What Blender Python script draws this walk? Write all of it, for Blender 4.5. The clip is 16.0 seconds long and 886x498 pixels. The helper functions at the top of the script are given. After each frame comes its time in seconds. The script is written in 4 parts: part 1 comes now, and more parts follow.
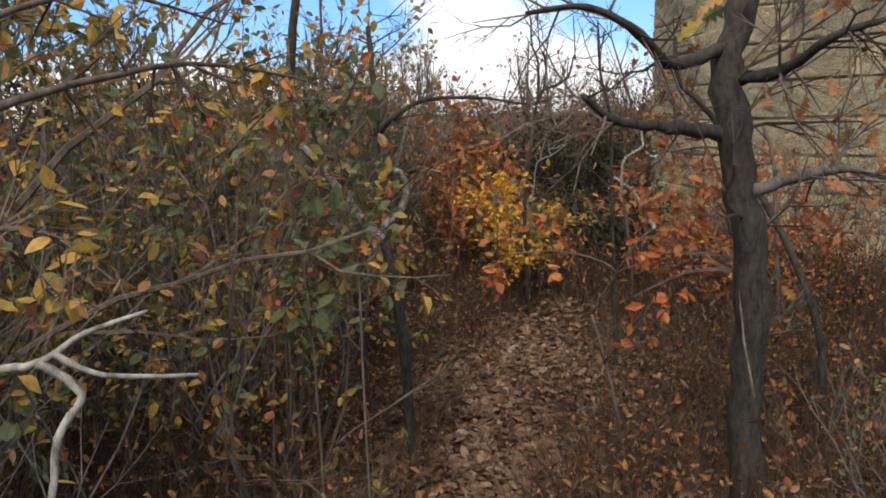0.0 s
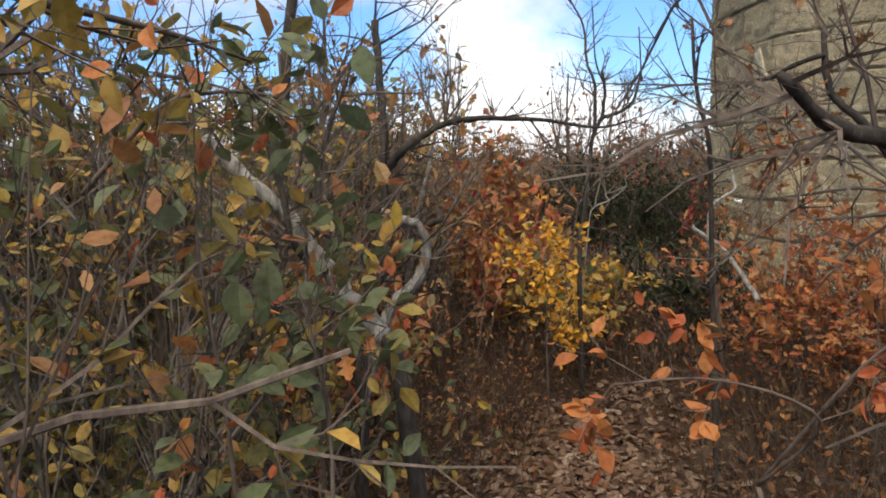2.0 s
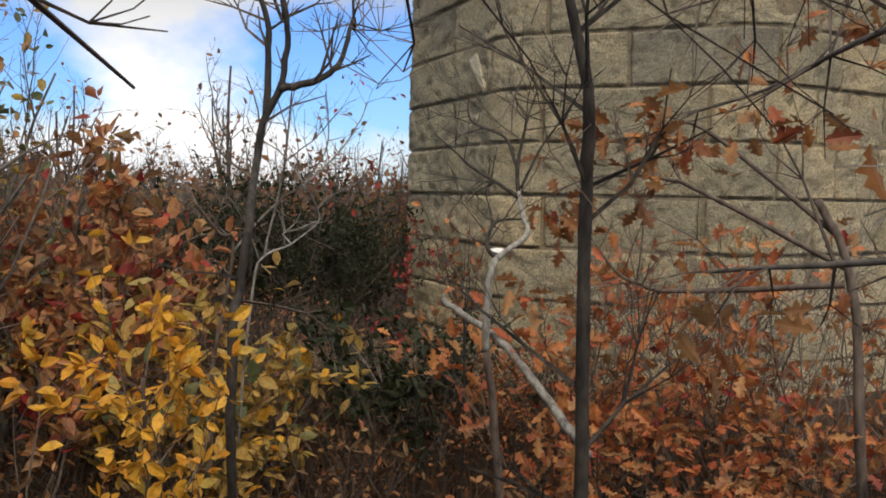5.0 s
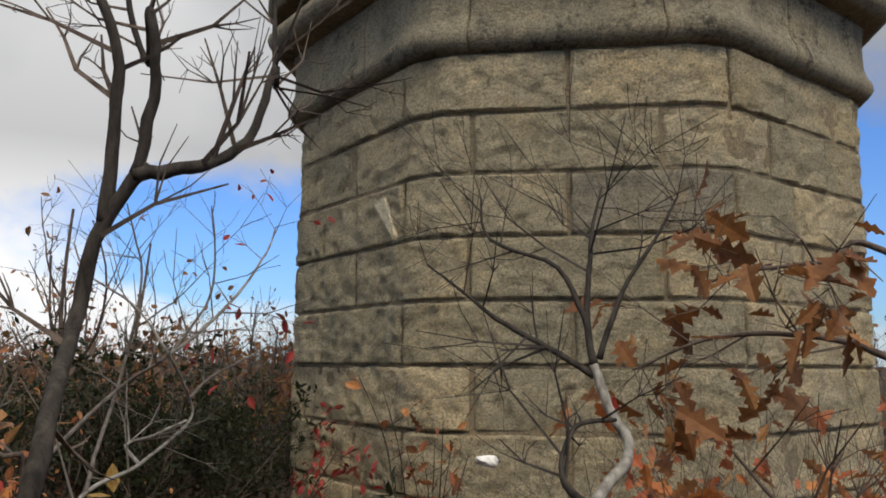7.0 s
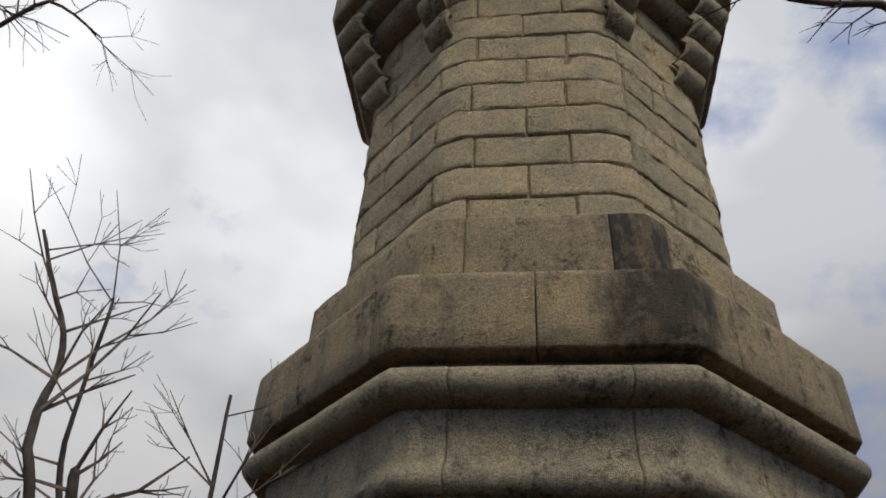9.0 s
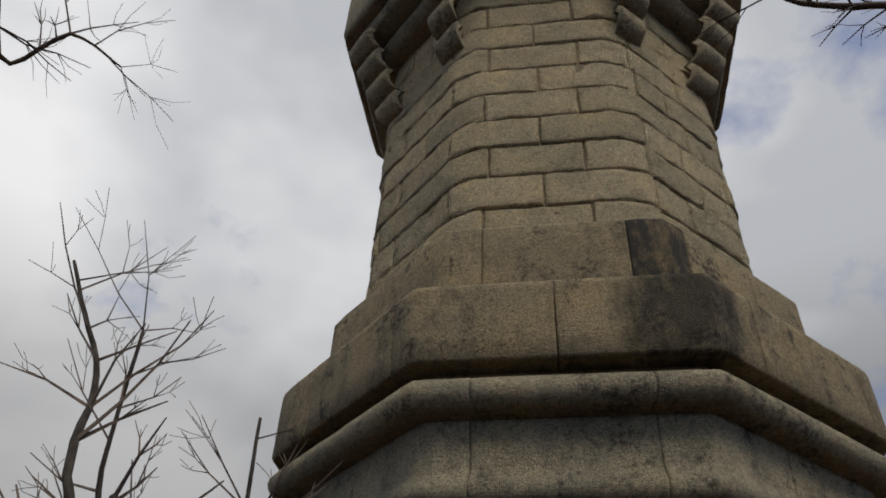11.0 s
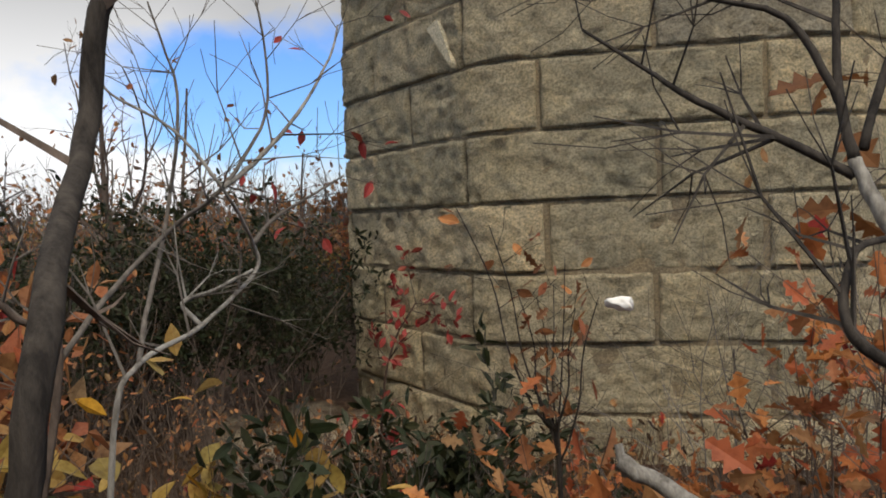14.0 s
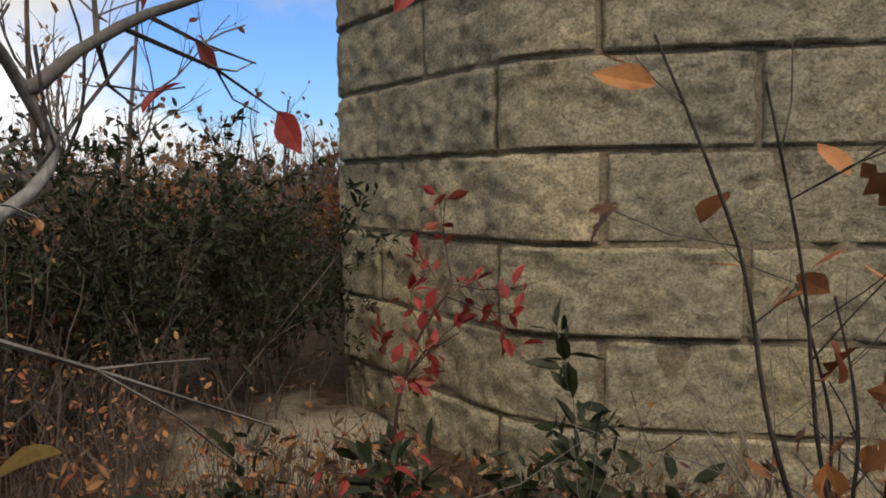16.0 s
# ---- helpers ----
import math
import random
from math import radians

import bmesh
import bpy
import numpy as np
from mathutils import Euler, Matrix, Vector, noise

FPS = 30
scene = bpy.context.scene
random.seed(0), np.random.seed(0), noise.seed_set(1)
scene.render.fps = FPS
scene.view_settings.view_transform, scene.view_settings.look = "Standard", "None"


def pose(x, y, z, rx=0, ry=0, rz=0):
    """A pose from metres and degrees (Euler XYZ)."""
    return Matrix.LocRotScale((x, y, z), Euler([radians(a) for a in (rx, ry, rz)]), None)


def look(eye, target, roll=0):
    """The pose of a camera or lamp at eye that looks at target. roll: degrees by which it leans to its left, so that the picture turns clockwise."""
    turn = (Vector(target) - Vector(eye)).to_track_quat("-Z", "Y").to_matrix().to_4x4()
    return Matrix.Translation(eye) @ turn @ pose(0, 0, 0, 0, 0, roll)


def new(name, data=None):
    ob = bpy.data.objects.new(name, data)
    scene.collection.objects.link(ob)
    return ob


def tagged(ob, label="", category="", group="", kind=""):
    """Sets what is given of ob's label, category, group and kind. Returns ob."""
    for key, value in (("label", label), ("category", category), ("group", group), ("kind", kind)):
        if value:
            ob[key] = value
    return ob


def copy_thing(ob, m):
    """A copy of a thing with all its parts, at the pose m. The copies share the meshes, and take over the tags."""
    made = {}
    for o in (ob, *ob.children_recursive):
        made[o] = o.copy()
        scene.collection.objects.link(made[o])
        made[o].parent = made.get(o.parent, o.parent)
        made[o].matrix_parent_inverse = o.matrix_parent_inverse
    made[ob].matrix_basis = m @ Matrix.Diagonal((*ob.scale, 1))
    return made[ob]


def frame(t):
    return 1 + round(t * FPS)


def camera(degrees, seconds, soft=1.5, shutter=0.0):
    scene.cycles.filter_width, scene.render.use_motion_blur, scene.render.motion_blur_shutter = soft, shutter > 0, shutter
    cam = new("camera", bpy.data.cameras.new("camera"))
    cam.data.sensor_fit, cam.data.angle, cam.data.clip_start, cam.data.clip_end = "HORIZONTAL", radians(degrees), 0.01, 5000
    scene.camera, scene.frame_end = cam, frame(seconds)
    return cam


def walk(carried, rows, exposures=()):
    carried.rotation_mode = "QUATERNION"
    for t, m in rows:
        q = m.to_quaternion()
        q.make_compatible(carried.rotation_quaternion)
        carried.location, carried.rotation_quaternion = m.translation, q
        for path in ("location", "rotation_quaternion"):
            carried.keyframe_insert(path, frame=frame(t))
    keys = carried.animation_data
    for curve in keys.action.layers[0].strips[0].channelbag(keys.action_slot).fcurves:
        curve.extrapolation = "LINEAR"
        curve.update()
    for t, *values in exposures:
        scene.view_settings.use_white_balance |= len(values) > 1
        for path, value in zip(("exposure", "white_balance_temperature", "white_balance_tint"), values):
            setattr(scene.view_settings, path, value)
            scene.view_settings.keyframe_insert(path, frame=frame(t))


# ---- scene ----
cam = camera(59.9, 16.0, soft=1.8)
PATH = [
    (0, (2.717, -11.912, 1.703), (1.43, -10.419, 1.364), -2.0),
    (0.5, (2.567, -11.706, 1.674), (1.254, -10.228, 1.372), -2.4),
    (1, (2.283, -11.469, 1.67), (0.974, -9.997, 1.324), -2.1),
    (1.5, (2.07, -11.219, 1.651), (0.77, -9.741, 1.299), -3.0),
    (2, (1.803, -10.914, 1.633), (0.46, -9.448, 1.413), -2.0),
    (2.5, (1.488, -10.613, 1.608), (0.229, -9.081, 1.351), -1.4),
    (3, (1.212, -10.279, 1.576), (0.074, -8.661, 1.281), -0.9),
    (3.5, (0.996, -9.875, 1.586), (0.04, -8.136, 1.334), 0.4),
    (4, (0.797, -9.558, 1.589), (0.108, -7.687, 1.428), 0.8),
    (4.2, (0.735, -9.401, 1.574), (0.08, -7.517, 1.422), 0.9),
    (6.3, (0.071, -7.852, 1.537), (-0.432, -5.918, 1.457), 1.6),
    (6.5, (-0.004, -7.738, 1.559), (-0.408, -5.779, 1.581), 1.4),
    (7, (-0.13, -7.66, 1.558), (-0.411, -5.702, 1.856), 0.3),
    (7.5, (-0.091, -7.607, 1.704), (-0.343, -5.698, 2.242), 2.6),
    (8, (-0.05, -7.623, 1.683), (-0.277, -5.81, 2.496), 2.5),
    (8.5, (-0.045, -7.649, 1.675), (-0.255, -5.956, 2.719), 2.7),
    (9, (-0.059, -7.619, 1.676), (-0.281, -6.094, 2.951), 3.7),
    (9.2, (-0.057, -7.687, 1.661), (-0.28, -6.221, 3.004), 3.7),
    (11.3, (-0.064, -7.655, 1.677), (-0.332, -6.125, 2.936), 2.8),
    (11.5, (-0.064, -7.656, 1.677), (-0.332, -6.048, 2.835), 2.1),
    (12, (-0.02, -7.637, 1.619), (-0.308, -5.853, 2.476), 1.0),
    (12.5, (-0.1, -7.641, 1.635), (-0.33, -5.701, 2.063), -0.7),
    (13, (-0.155, -7.577, 1.562), (-0.368, -5.588, 1.524), 0.1),
    (13.5, (-0.236, -7.488, 1.528), (-0.513, -5.512, 1.392), 0.9),
    (14, (-0.358, -7.245, 1.517), (-0.754, -5.287, 1.422), -2.4),
    (14.5, (-0.428, -7.094, 1.496), (-0.737, -5.12, 1.405), -0.7),
    (15, (-0.542, -6.81, 1.485), (-0.864, -4.836, 1.466), -1.1),
    (15.5, (-0.623, -6.548, 1.475), (-1.018, -4.588, 1.428), -3.4),
    (16, (-0.721, -6.19, 1.413), (-1.088, -4.231, 1.243), -0.5),
]
walk(cam, [(t, look(e, g, r)) for t, e, g, r in PATH],
     exposures=[(0, 0.2), (2.5, 0.35), (3.5, 0.35), (4.2, 0.0), (6.3, 0.05), (7.0, -0.15), (8.0, -0.25), (9.0, -0.35), (11.3, -0.7), (12.0, -0.65), (12.5, -0.5), (13.0, -0.6), (13.4, 0.0), (14.0, -0.05), (16.0, -0.1)])

# ---- sky and sun ----
SUN_EL, SUN_AZ = 50.0, 150.0          # degrees; the sun stands behind the walker, veiled by cloud
world = bpy.data.worlds.new("sky")
scene.world = world
world.use_nodes = True
wn, wl = world.node_tree.nodes, world.node_tree.links
wn.clear()
w_out, w_bg = wn.new("ShaderNodeOutputWorld"), wn.new("ShaderNodeBackground")
w_sky, w_mix, w_tc = wn.new("ShaderNodeTexSky"), wn.new("ShaderNodeMix"), wn.new("ShaderNodeTexCoord")
w_map, w_noise, w_ramp = wn.new("ShaderNodeMapping"), wn.new("ShaderNodeTexNoise"), wn.new("ShaderNodeValToRGB")
w_noise2, w_ramp2 = wn.new("ShaderNodeTexNoise"), wn.new("ShaderNodeValToRGB")
w_sky.sky_type, w_sky.sun_disc = "NISHITA", False
w_sky.sun_elevation, w_sky.sun_rotation = radians(SUN_EL), radians(SUN_AZ)
w_sky.air_density, w_sky.dust_density, w_sky.ozone_density = 1.3, 0.6, 2.0
w_mix.data_type = "RGBA"
w_map.inputs["Scale"].default_value = (1.0, 1.0, 1.4)
w_map.inputs["Location"].default_value = (0.35, 0.1, 0.25)
w_noise.inputs["Scale"].default_value, w_noise.inputs["Detail"].default_value = 2.1, 7
w_noise.inputs["Roughness"].default_value = 0.55
w_ramp.color_ramp.elements[0].position, w_ramp.color_ramp.elements[1].position = 0.44, 0.57
w_noise2.inputs["Scale"].default_value, w_noise2.inputs["Detail"].default_value = 1.9, 4
w_ramp2.color_ramp.elements[0].position, w_ramp2.color_ramp.elements[1].position = 0.38, 0.62
w_ramp2.color_ramp.elements[0].color = (6.8, 7.0, 7.4, 1)
w_ramp2.color_ramp.elements[1].color = (12.4, 12.4, 12.5, 1)
wl.new(w_tc.outputs["Generated"], w_map.inputs["Vector"])
wl.new(w_map.outputs[0], w_noise.inputs["Vector"])
wl.new(w_map.outputs[0], w_noise2.inputs["Vector"])
w_sep, w_low, w_add = wn.new("ShaderNodeSeparateXYZ"), wn.new("ShaderNodeMapRange"), wn.new("ShaderNodeMath")
w_band = wn.new("ShaderNodeValToRGB")          # white puffs on the horizon, clear blue above them, then cloud
for spot, grey in ((0.0, 0.60), (0.05, 0.56), (0.10, 0.38), (0.19, 0.37), (0.27, 0.57), (0.36, 0.67)):
    stop = w_band.color_ramp.elements.new(spot)
    stop.color = (grey, grey, grey, 1)
w_band.color_ramp.elements.remove(w_band.color_ramp.elements[0])
w_band.color_ramp.elements[-1].color = (0.66, 0.66, 0.66, 1)
w_low.inputs["To Min"].default_value, w_low.inputs["To Max"].default_value = -0.5, 0.5
wl.new(w_tc.outputs["Generated"], w_sep.inputs[0])
wl.new(w_sep.outputs["Z"], w_band.inputs[0])
wl.new(w_band.outputs[0], w_low.inputs["Value"])
wl.new(w_noise.outputs[0], w_add.inputs[0])
wl.new(w_low.outputs[0], w_add.inputs[1])
wl.new(w_add.outputs[0], w_ramp.inputs[0])
wl.new(w_noise2.outputs[0], w_ramp2.inputs[0])
wl.new(w_ramp.outputs[0], w_mix.inputs["Factor"])
w_gain = wn.new("ShaderNodeMix")
w_gain.data_type, w_gain.blend_type = "RGBA", "MULTIPLY"
w_gain.inputs["Factor"].default_value, w_gain.inputs["B"].default_value = 1.0, (0.72, 1.1, 1.85, 1)
wl.new(w_sky.outputs[0], w_gain.inputs["A"])
wl.new(w_gain.outputs["Result"], w_mix.inputs["A"])
w_high, w_lift = wn.new("ShaderNodeValToRGB"), wn.new("ShaderNodeMix")
for spot, grey in ((0.13, 0.95), (0.26, 0.55), (0.46, 0.72), (0.60, 1.15)):
    stop = w_high.color_ramp.elements.new(spot)
    stop.color = (grey, grey, grey, 1)
w_high.color_ramp.elements[0].color = (1.0, 1.0, 1.0, 1)
w_high.color_ramp.elements[-1].color = (1.3, 1.3, 1.3, 1)
w_lift.data_type, w_lift.blend_type = "RGBA", "MULTIPLY"
w_lift.inputs["Factor"].default_value = 1.0
wl.new(w_sep.outputs["Z"], w_high.inputs[0])
wl.new(w_ramp2.outputs[0], w_lift.inputs["A"])
wl.new(w_high.outputs[0], w_lift.inputs["B"])
wl.new(w_lift.outputs["Result"], w_mix.inputs["B"])
wl.new(w_mix.outputs["Result"], w_bg.inputs["Color"])
w_bg.inputs["Strength"].default_value = 0.095
wl.new(w_bg.outputs[0], w_out.inputs[0])

sun_data = bpy.data.lights.new("sun", "SUN")
sun_data.energy, sun_data.angle, sun_data.color = 2.8, radians(22), (1.0, 0.90, 0.74)
sun = new("sun", sun_data)
az, el = radians(SUN_AZ), radians(SUN_EL)
sun.matrix_world = look((0, 0, 20), (-math.sin(az) * math.cos(el), -math.cos(az) * math.cos(el), 20 - math.sin(el)))


# ---- materials ----
def material(name):
    m = bpy.data.materials.new(name)
    m.use_nodes = True
    t = m.node_tree
    return m, t.nodes, t.links, t.nodes["Principled BSDF"]


def node(nodes, kind, **values):
    n = nodes.new(kind)
    for key, value in values.items():
        n.inputs[key].default_value = value
    return n


def ramp(nodes, stops, constant=False):
    r = nodes.new("ShaderNodeValToRGB")
    e = r.color_ramp.elements
    while len(e) < len(stops):
        e.new(0.5)
    for i, (p, c) in enumerate(stops):
        e[i].position, e[i].color = p, (*c, 1)
    if constant:
        r.color_ramp.interpolation = "CONSTANT"
    return r


def mixed(nodes, links, a, b, fac, mode="MIX"):
    n = nodes.new("ShaderNodeMix")
    n.data_type, n.blend_type = "RGBA", mode
    for s, k in ((a, "A"), (b, "B"), (fac, "Factor")):
        if isinstance(s, bpy.types.NodeSocket):
            links.new(s, n.inputs[k])
        elif k == "Factor":
            n.inputs[k].default_value = s
        else:
            n.inputs[k].default_value = (*s, 1)
    return n.outputs["Result"]


def bumped(nodes, links, height, strength, distance, b, under=None):
    n = node(nodes, "ShaderNodeBump", Strength=strength, Distance=distance)
    links.new(height, n.inputs["Height"])
    if under:
        links.new(under, n.inputs["Normal"])
    links.new(n.outputs[0], b.inputs["Normal"])
    return n.outputs[0]


def stone_material(name, light, dark, rough_bump, stain, low=0.47, rust=None, grain=0.85, lichen=0.0, tint=(0.42, 0.2, 0.06), reach=0.24, most=0.75):
    """Weathered granite: block to block colour, blotches, speckle and dark weathering streaks."""
    m, n, l, b = material(name)
    info = n.new("ShaderNodeObjectInfo")
    geo = n.new("ShaderNodeNewGeometry")
    big = node(n, "ShaderNodeTexNoise", Scale=1.7, Detail=5, Roughness=0.6)
    mid = node(n, "ShaderNodeTexNoise", Scale=9, Detail=8, Roughness=0.65)
    fine = node(n, "ShaderNodeTexNoise", Scale=70, Detail=4, Roughness=0.7)
    for k in (big, mid, fine):
        l.new(geo.outputs["Position"], k.inputs["Vector"])
    r0 = ramp(n, [(0.0, dark), (1.0, light)])
    l.new(info.outputs["Random"], r0.inputs[0])
    r1 = ramp(n, [(0.3, (0.72, 0.74, 0.74)), (0.48, (0.96, 0.95, 0.93)), (0.7, (1.18, 1.1, 0.94))])
    l.new(big.outputs[0], r1.inputs[0])
    c = mixed(n, l, r0.outputs[0], r1.outputs[0], 0.8, "MULTIPLY")
    r2 = ramp(n, [(0.32, (0.86, 0.85, 0.83)), (0.52, (1, 1, 1)), (0.75, (1.12, 1.08, 1.0))])
    l.new(mid.outputs[0], r2.inputs[0])
    c = mixed(n, l, c, r2.outputs[0], 0.85, "MULTIPLY")
    r3 = ramp(n, [(0.38, (0.5, 0.48, 0.45)), (0.5, (1, 1, 1)), (0.62, (1.36, 1.33, 1.28))])
    l.new(fine.outputs[0], r3.inputs[0])
    c = mixed(n, l, c, r3.outputs[0], 0.7, "MULTIPLY")
    mpit = node(n, "ShaderNodeMapping", Scale=(1, 1, 1.7))
    l.new(geo.outputs["Position"], mpit.inputs["Vector"])
    pit = node(n, "ShaderNodeTexNoise", Scale=30, Detail=8, Roughness=0.8)
    pit.inputs["Distortion"].default_value = 0.8
    l.new(mpit.outputs[0], pit.inputs["Vector"])
    r5 = ramp(n, [(0.38, (0.48, 0.45, 0.40)), (0.48, (0.97, 0.97, 0.97)), (0.62, (1.3, 1.26, 1.17))])
    l.new(pit.outputs[0], r5.inputs[0])
    c = mixed(n, l, c, r5.outputs[0], grain, "MULTIPLY")
    mp = node(n, "ShaderNodeMapping", Scale=(3.4, 3.4, 1.5))
    l.new(geo.outputs["Position"], mp.inputs["Vector"])
    st = node(n, "ShaderNodeTexNoise", Scale=1.6, Detail=9, Roughness=0.72)
    l.new(mp.outputs[0], st.inputs["Vector"])
    r4 = ramp(n, [(low, (0, 0, 0)), (low + 0.18, (1, 1, 1))])
    l.new(st.outputs[0], r4.inputs[0])
    fac = n.new("ShaderNodeMath")
    fac.operation = "MULTIPLY"
    fac.inputs[1].default_value = stain
    l.new(r4.outputs[0], fac.inputs[0])
    c = mixed(n, l, c, (0.035, 0.032, 0.028), fac.outputs[0])
    if lichen:
        spots = node(n, "ShaderNodeTexNoise", Scale=17, Detail=8, Roughness=0.75)
        patch = node(n, "ShaderNodeTexNoise", Scale=2.6, Detail=4, Roughness=0.6)
        l.new(geo.outputs["Position"], spots.inputs["Vector"])
        l.new(geo.outputs["Position"], patch.inputs["Vector"])
        both = n.new("ShaderNodeMath")
        both.operation = "MULTIPLY"
        l.new(spots.outputs[0], both.inputs[0])
        l.new(patch.outputs[0], both.inputs[1])
        crust = ramp(n, [(0.28, (0, 0, 0)), (0.37, (lichen,) * 3)])
        l.new(both.outputs[0], crust.inputs[0])
        c = mixed(n, l, c, (0.028, 0.026, 0.022), crust.outputs[0])
    if rust:
        dv = n.new("ShaderNodeVectorMath")
        dv.operation = "DISTANCE"
        dv.inputs[1].default_value = rust
        l.new(geo.outputs["Position"], dv.inputs[0])
        mr = node(n, "ShaderNodeMapRange")
        mr.inputs["From Min"].default_value, mr.inputs["From Max"].default_value = reach, reach * 0.2
        mr.inputs["To Max"].default_value = most
        l.new(dv.outputs["Value"], mr.inputs["Value"])
        mm = n.new("ShaderNodeMath")
        mm.operation = "MULTIPLY"
        l.new(mr.outputs[0], mm.inputs[0])
        l.new(st.outputs[0], mm.inputs[1])
        edge = ramp(n, [(0.32, (0, 0, 0)), (0.5, (min(0.5, most),) * 3), (0.85, (min(0.85, most),) * 3)])
        l.new(mm.outputs[0], edge.inputs[0])
        c = mixed(n, l, c, tint, edge.outputs[0])
    l.new(c, b.inputs["Base Color"])
    b.inputs["Roughness"].default_value = 0.92
    b.inputs["Specular IOR Level"].default_value = 0.25
    first = bumped(n, l, mid.outputs[0], rough_bump * 0.6, 0.04, b)
    second = bumped(n, l, pit.outputs[0], min(1.0, rough_bump), 0.09 * rough_bump, b, first)
    if rough_bump > 0.8:
        # broken facets left by the pitching chisel
        warp = mixed(n, l, geo.outputs["Position"], mid.outputs["Color"], 0.16, "ADD")
        squash = node(n, "ShaderNodeMapping", Scale=(1, 1, 1.6))
        l.new(warp, squash.inputs["Vector"])
        facet = node(n, "ShaderNodeTexVoronoi", Scale=8.5)
        l.new(squash.outputs[0], facet.inputs["Vector"])
        second = bumped(n, l, facet.outputs["Distance"], 0.4, 0.06, b, second)
    bumped(n, l, fine.outputs[0], 0.8, 0.025, b, second)
    return m


M_STONE = stone_material("rock_faced_granite", (0.67, 0.575, 0.40), (0.51, 0.452, 0.32), 1.0, 0.03)
M_DRESSED = stone_material("dressed_granite", (0.33, 0.295, 0.215), (0.26, 0.235, 0.175), 0.3, 0.3, lichen=0.75)
M_STAINED = stone_material("stained_granite", (0.30, 0.25, 0.165), (0.25, 0.21, 0.14), 0.35, 0.55, 0.5, (0.92, -3.02, 5.05), 0.85, 0.85, (0.02, 0.018, 0.015), 0.85, 1.9)
M_MORTAR = stone_material("mortar", (0.25, 0.205, 0.14), (0.25, 0.205, 0.14), 0.4, 0.1)
M_BLACK = stone_material("black_weathered_granite", (0.2, 0.155, 0.095), (0.19, 0.15, 0.09), 0.35, 1.0, 0.36)
M_RUST = stone_material("rust_stained_granite", (0.40, 0.36, 0.28), (0.40, 0.36, 0.28), 0.9, 0.1, 0.5, (0.70, -2.70, 2.62))


def bark_material(name, a, c2, scale):
    m, n, l, b = material(name)
    tc = n.new("ShaderNodeNewGeometry")
    mp = node(n, "ShaderNodeMapping", Scale=(1, 1, 0.35))
    l.new(tc.outputs["Position"], mp.inputs["Vector"])
    k = node(n, "ShaderNodeTexNoise", Scale=scale, Detail=6, Roughness=0.7)
    l.new(mp.outputs[0], k.inputs["Vector"])
    r = ramp(n, [(0.35, a), (0.65, c2)])
    l.new(k.outputs[0], r.inputs[0])
    isl = ramp(n, [(0, (0.7, 0.68, 0.66)), (1, (1.2, 1.2, 1.2))])
    l.new(tc.outputs["Random Per Island"], isl.inputs[0])
    c = mixed(n, l, r.outputs[0], isl.outputs[0], 1.0, "MULTIPLY")
    l.new(c, b.inputs["Base Color"])
    b.inputs["Roughness"].default_value = 0.85
    b.inputs["Specular IOR Level"].default_value = 0.2
    bumped(n, l, k.outputs[0], 0.6, 0.01, b)
    return m


M_BARK = bark_material("oak_bark", (0.018, 0.015, 0.013), (0.065, 0.055, 0.046), 45)
M_TWIG = bark_material("dark_twig", (0.05, 0.037, 0.03), (0.15, 0.115, 0.092), 30)
M_PALE = bark_material("pale_lichened_bark", (0.085, 0.075, 0.065), (0.36, 0.34, 0.30), 34)
M_BRUSH = bark_material("russet_brush", (0.03, 0.018, 0.012), (0.085, 0.05, 0.034), 20)
M_GREY = bark_material("grey_twig", (0.065, 0.055, 0.047), (0.19, 0.167, 0.143), 30)


def leaf_material(name, colours):
    """Autumn leaves: colour by leaf, mottled, thin enough to let light through."""
    m, n, l, b = material(name)
    geo = n.new("ShaderNodeNewGeometry")
    r = ramp(n, [(i / max(1, len(colours) - 1), c) for i, c in enumerate(colours)])
    l.new(geo.outputs["Random Per Island"], r.inputs[0])
    k = node(n, "ShaderNodeTexNoise", Scale=55, Detail=4, Roughness=0.6)
    l.new(geo.outputs["Position"], k.inputs["Vector"])
    r2 = ramp(n, [(0.3, (0.55, 0.45, 0.4)), (0.55, (1, 1, 1)), (0.8, (1.15, 1.1, 1.0))])
    l.new(k.outputs[0], r2.inputs[0])
    c = mixed(n, l, r.outputs[0], r2.outputs[0], 0.8, "MULTIPLY")
    l.new(c, b.inputs["Base Color"])
    b.inputs["Roughness"].default_value = 0.55
    b.inputs["Specular IOR Level"].default_value = 0.25
    tr = n.new("ShaderNodeBsdfTranslucent")
    l.new(c, tr.inputs["Color"])
    mx = n.new("ShaderNodeMixShader")
    mx.inputs[0].default_value = 0.3
    l.new(b.outputs[0], mx.inputs[1])
    l.new(tr.outputs[0], mx.inputs[2])
    l.new(mx.outputs[0], n["Material Output"].inputs["Surface"])
    return m


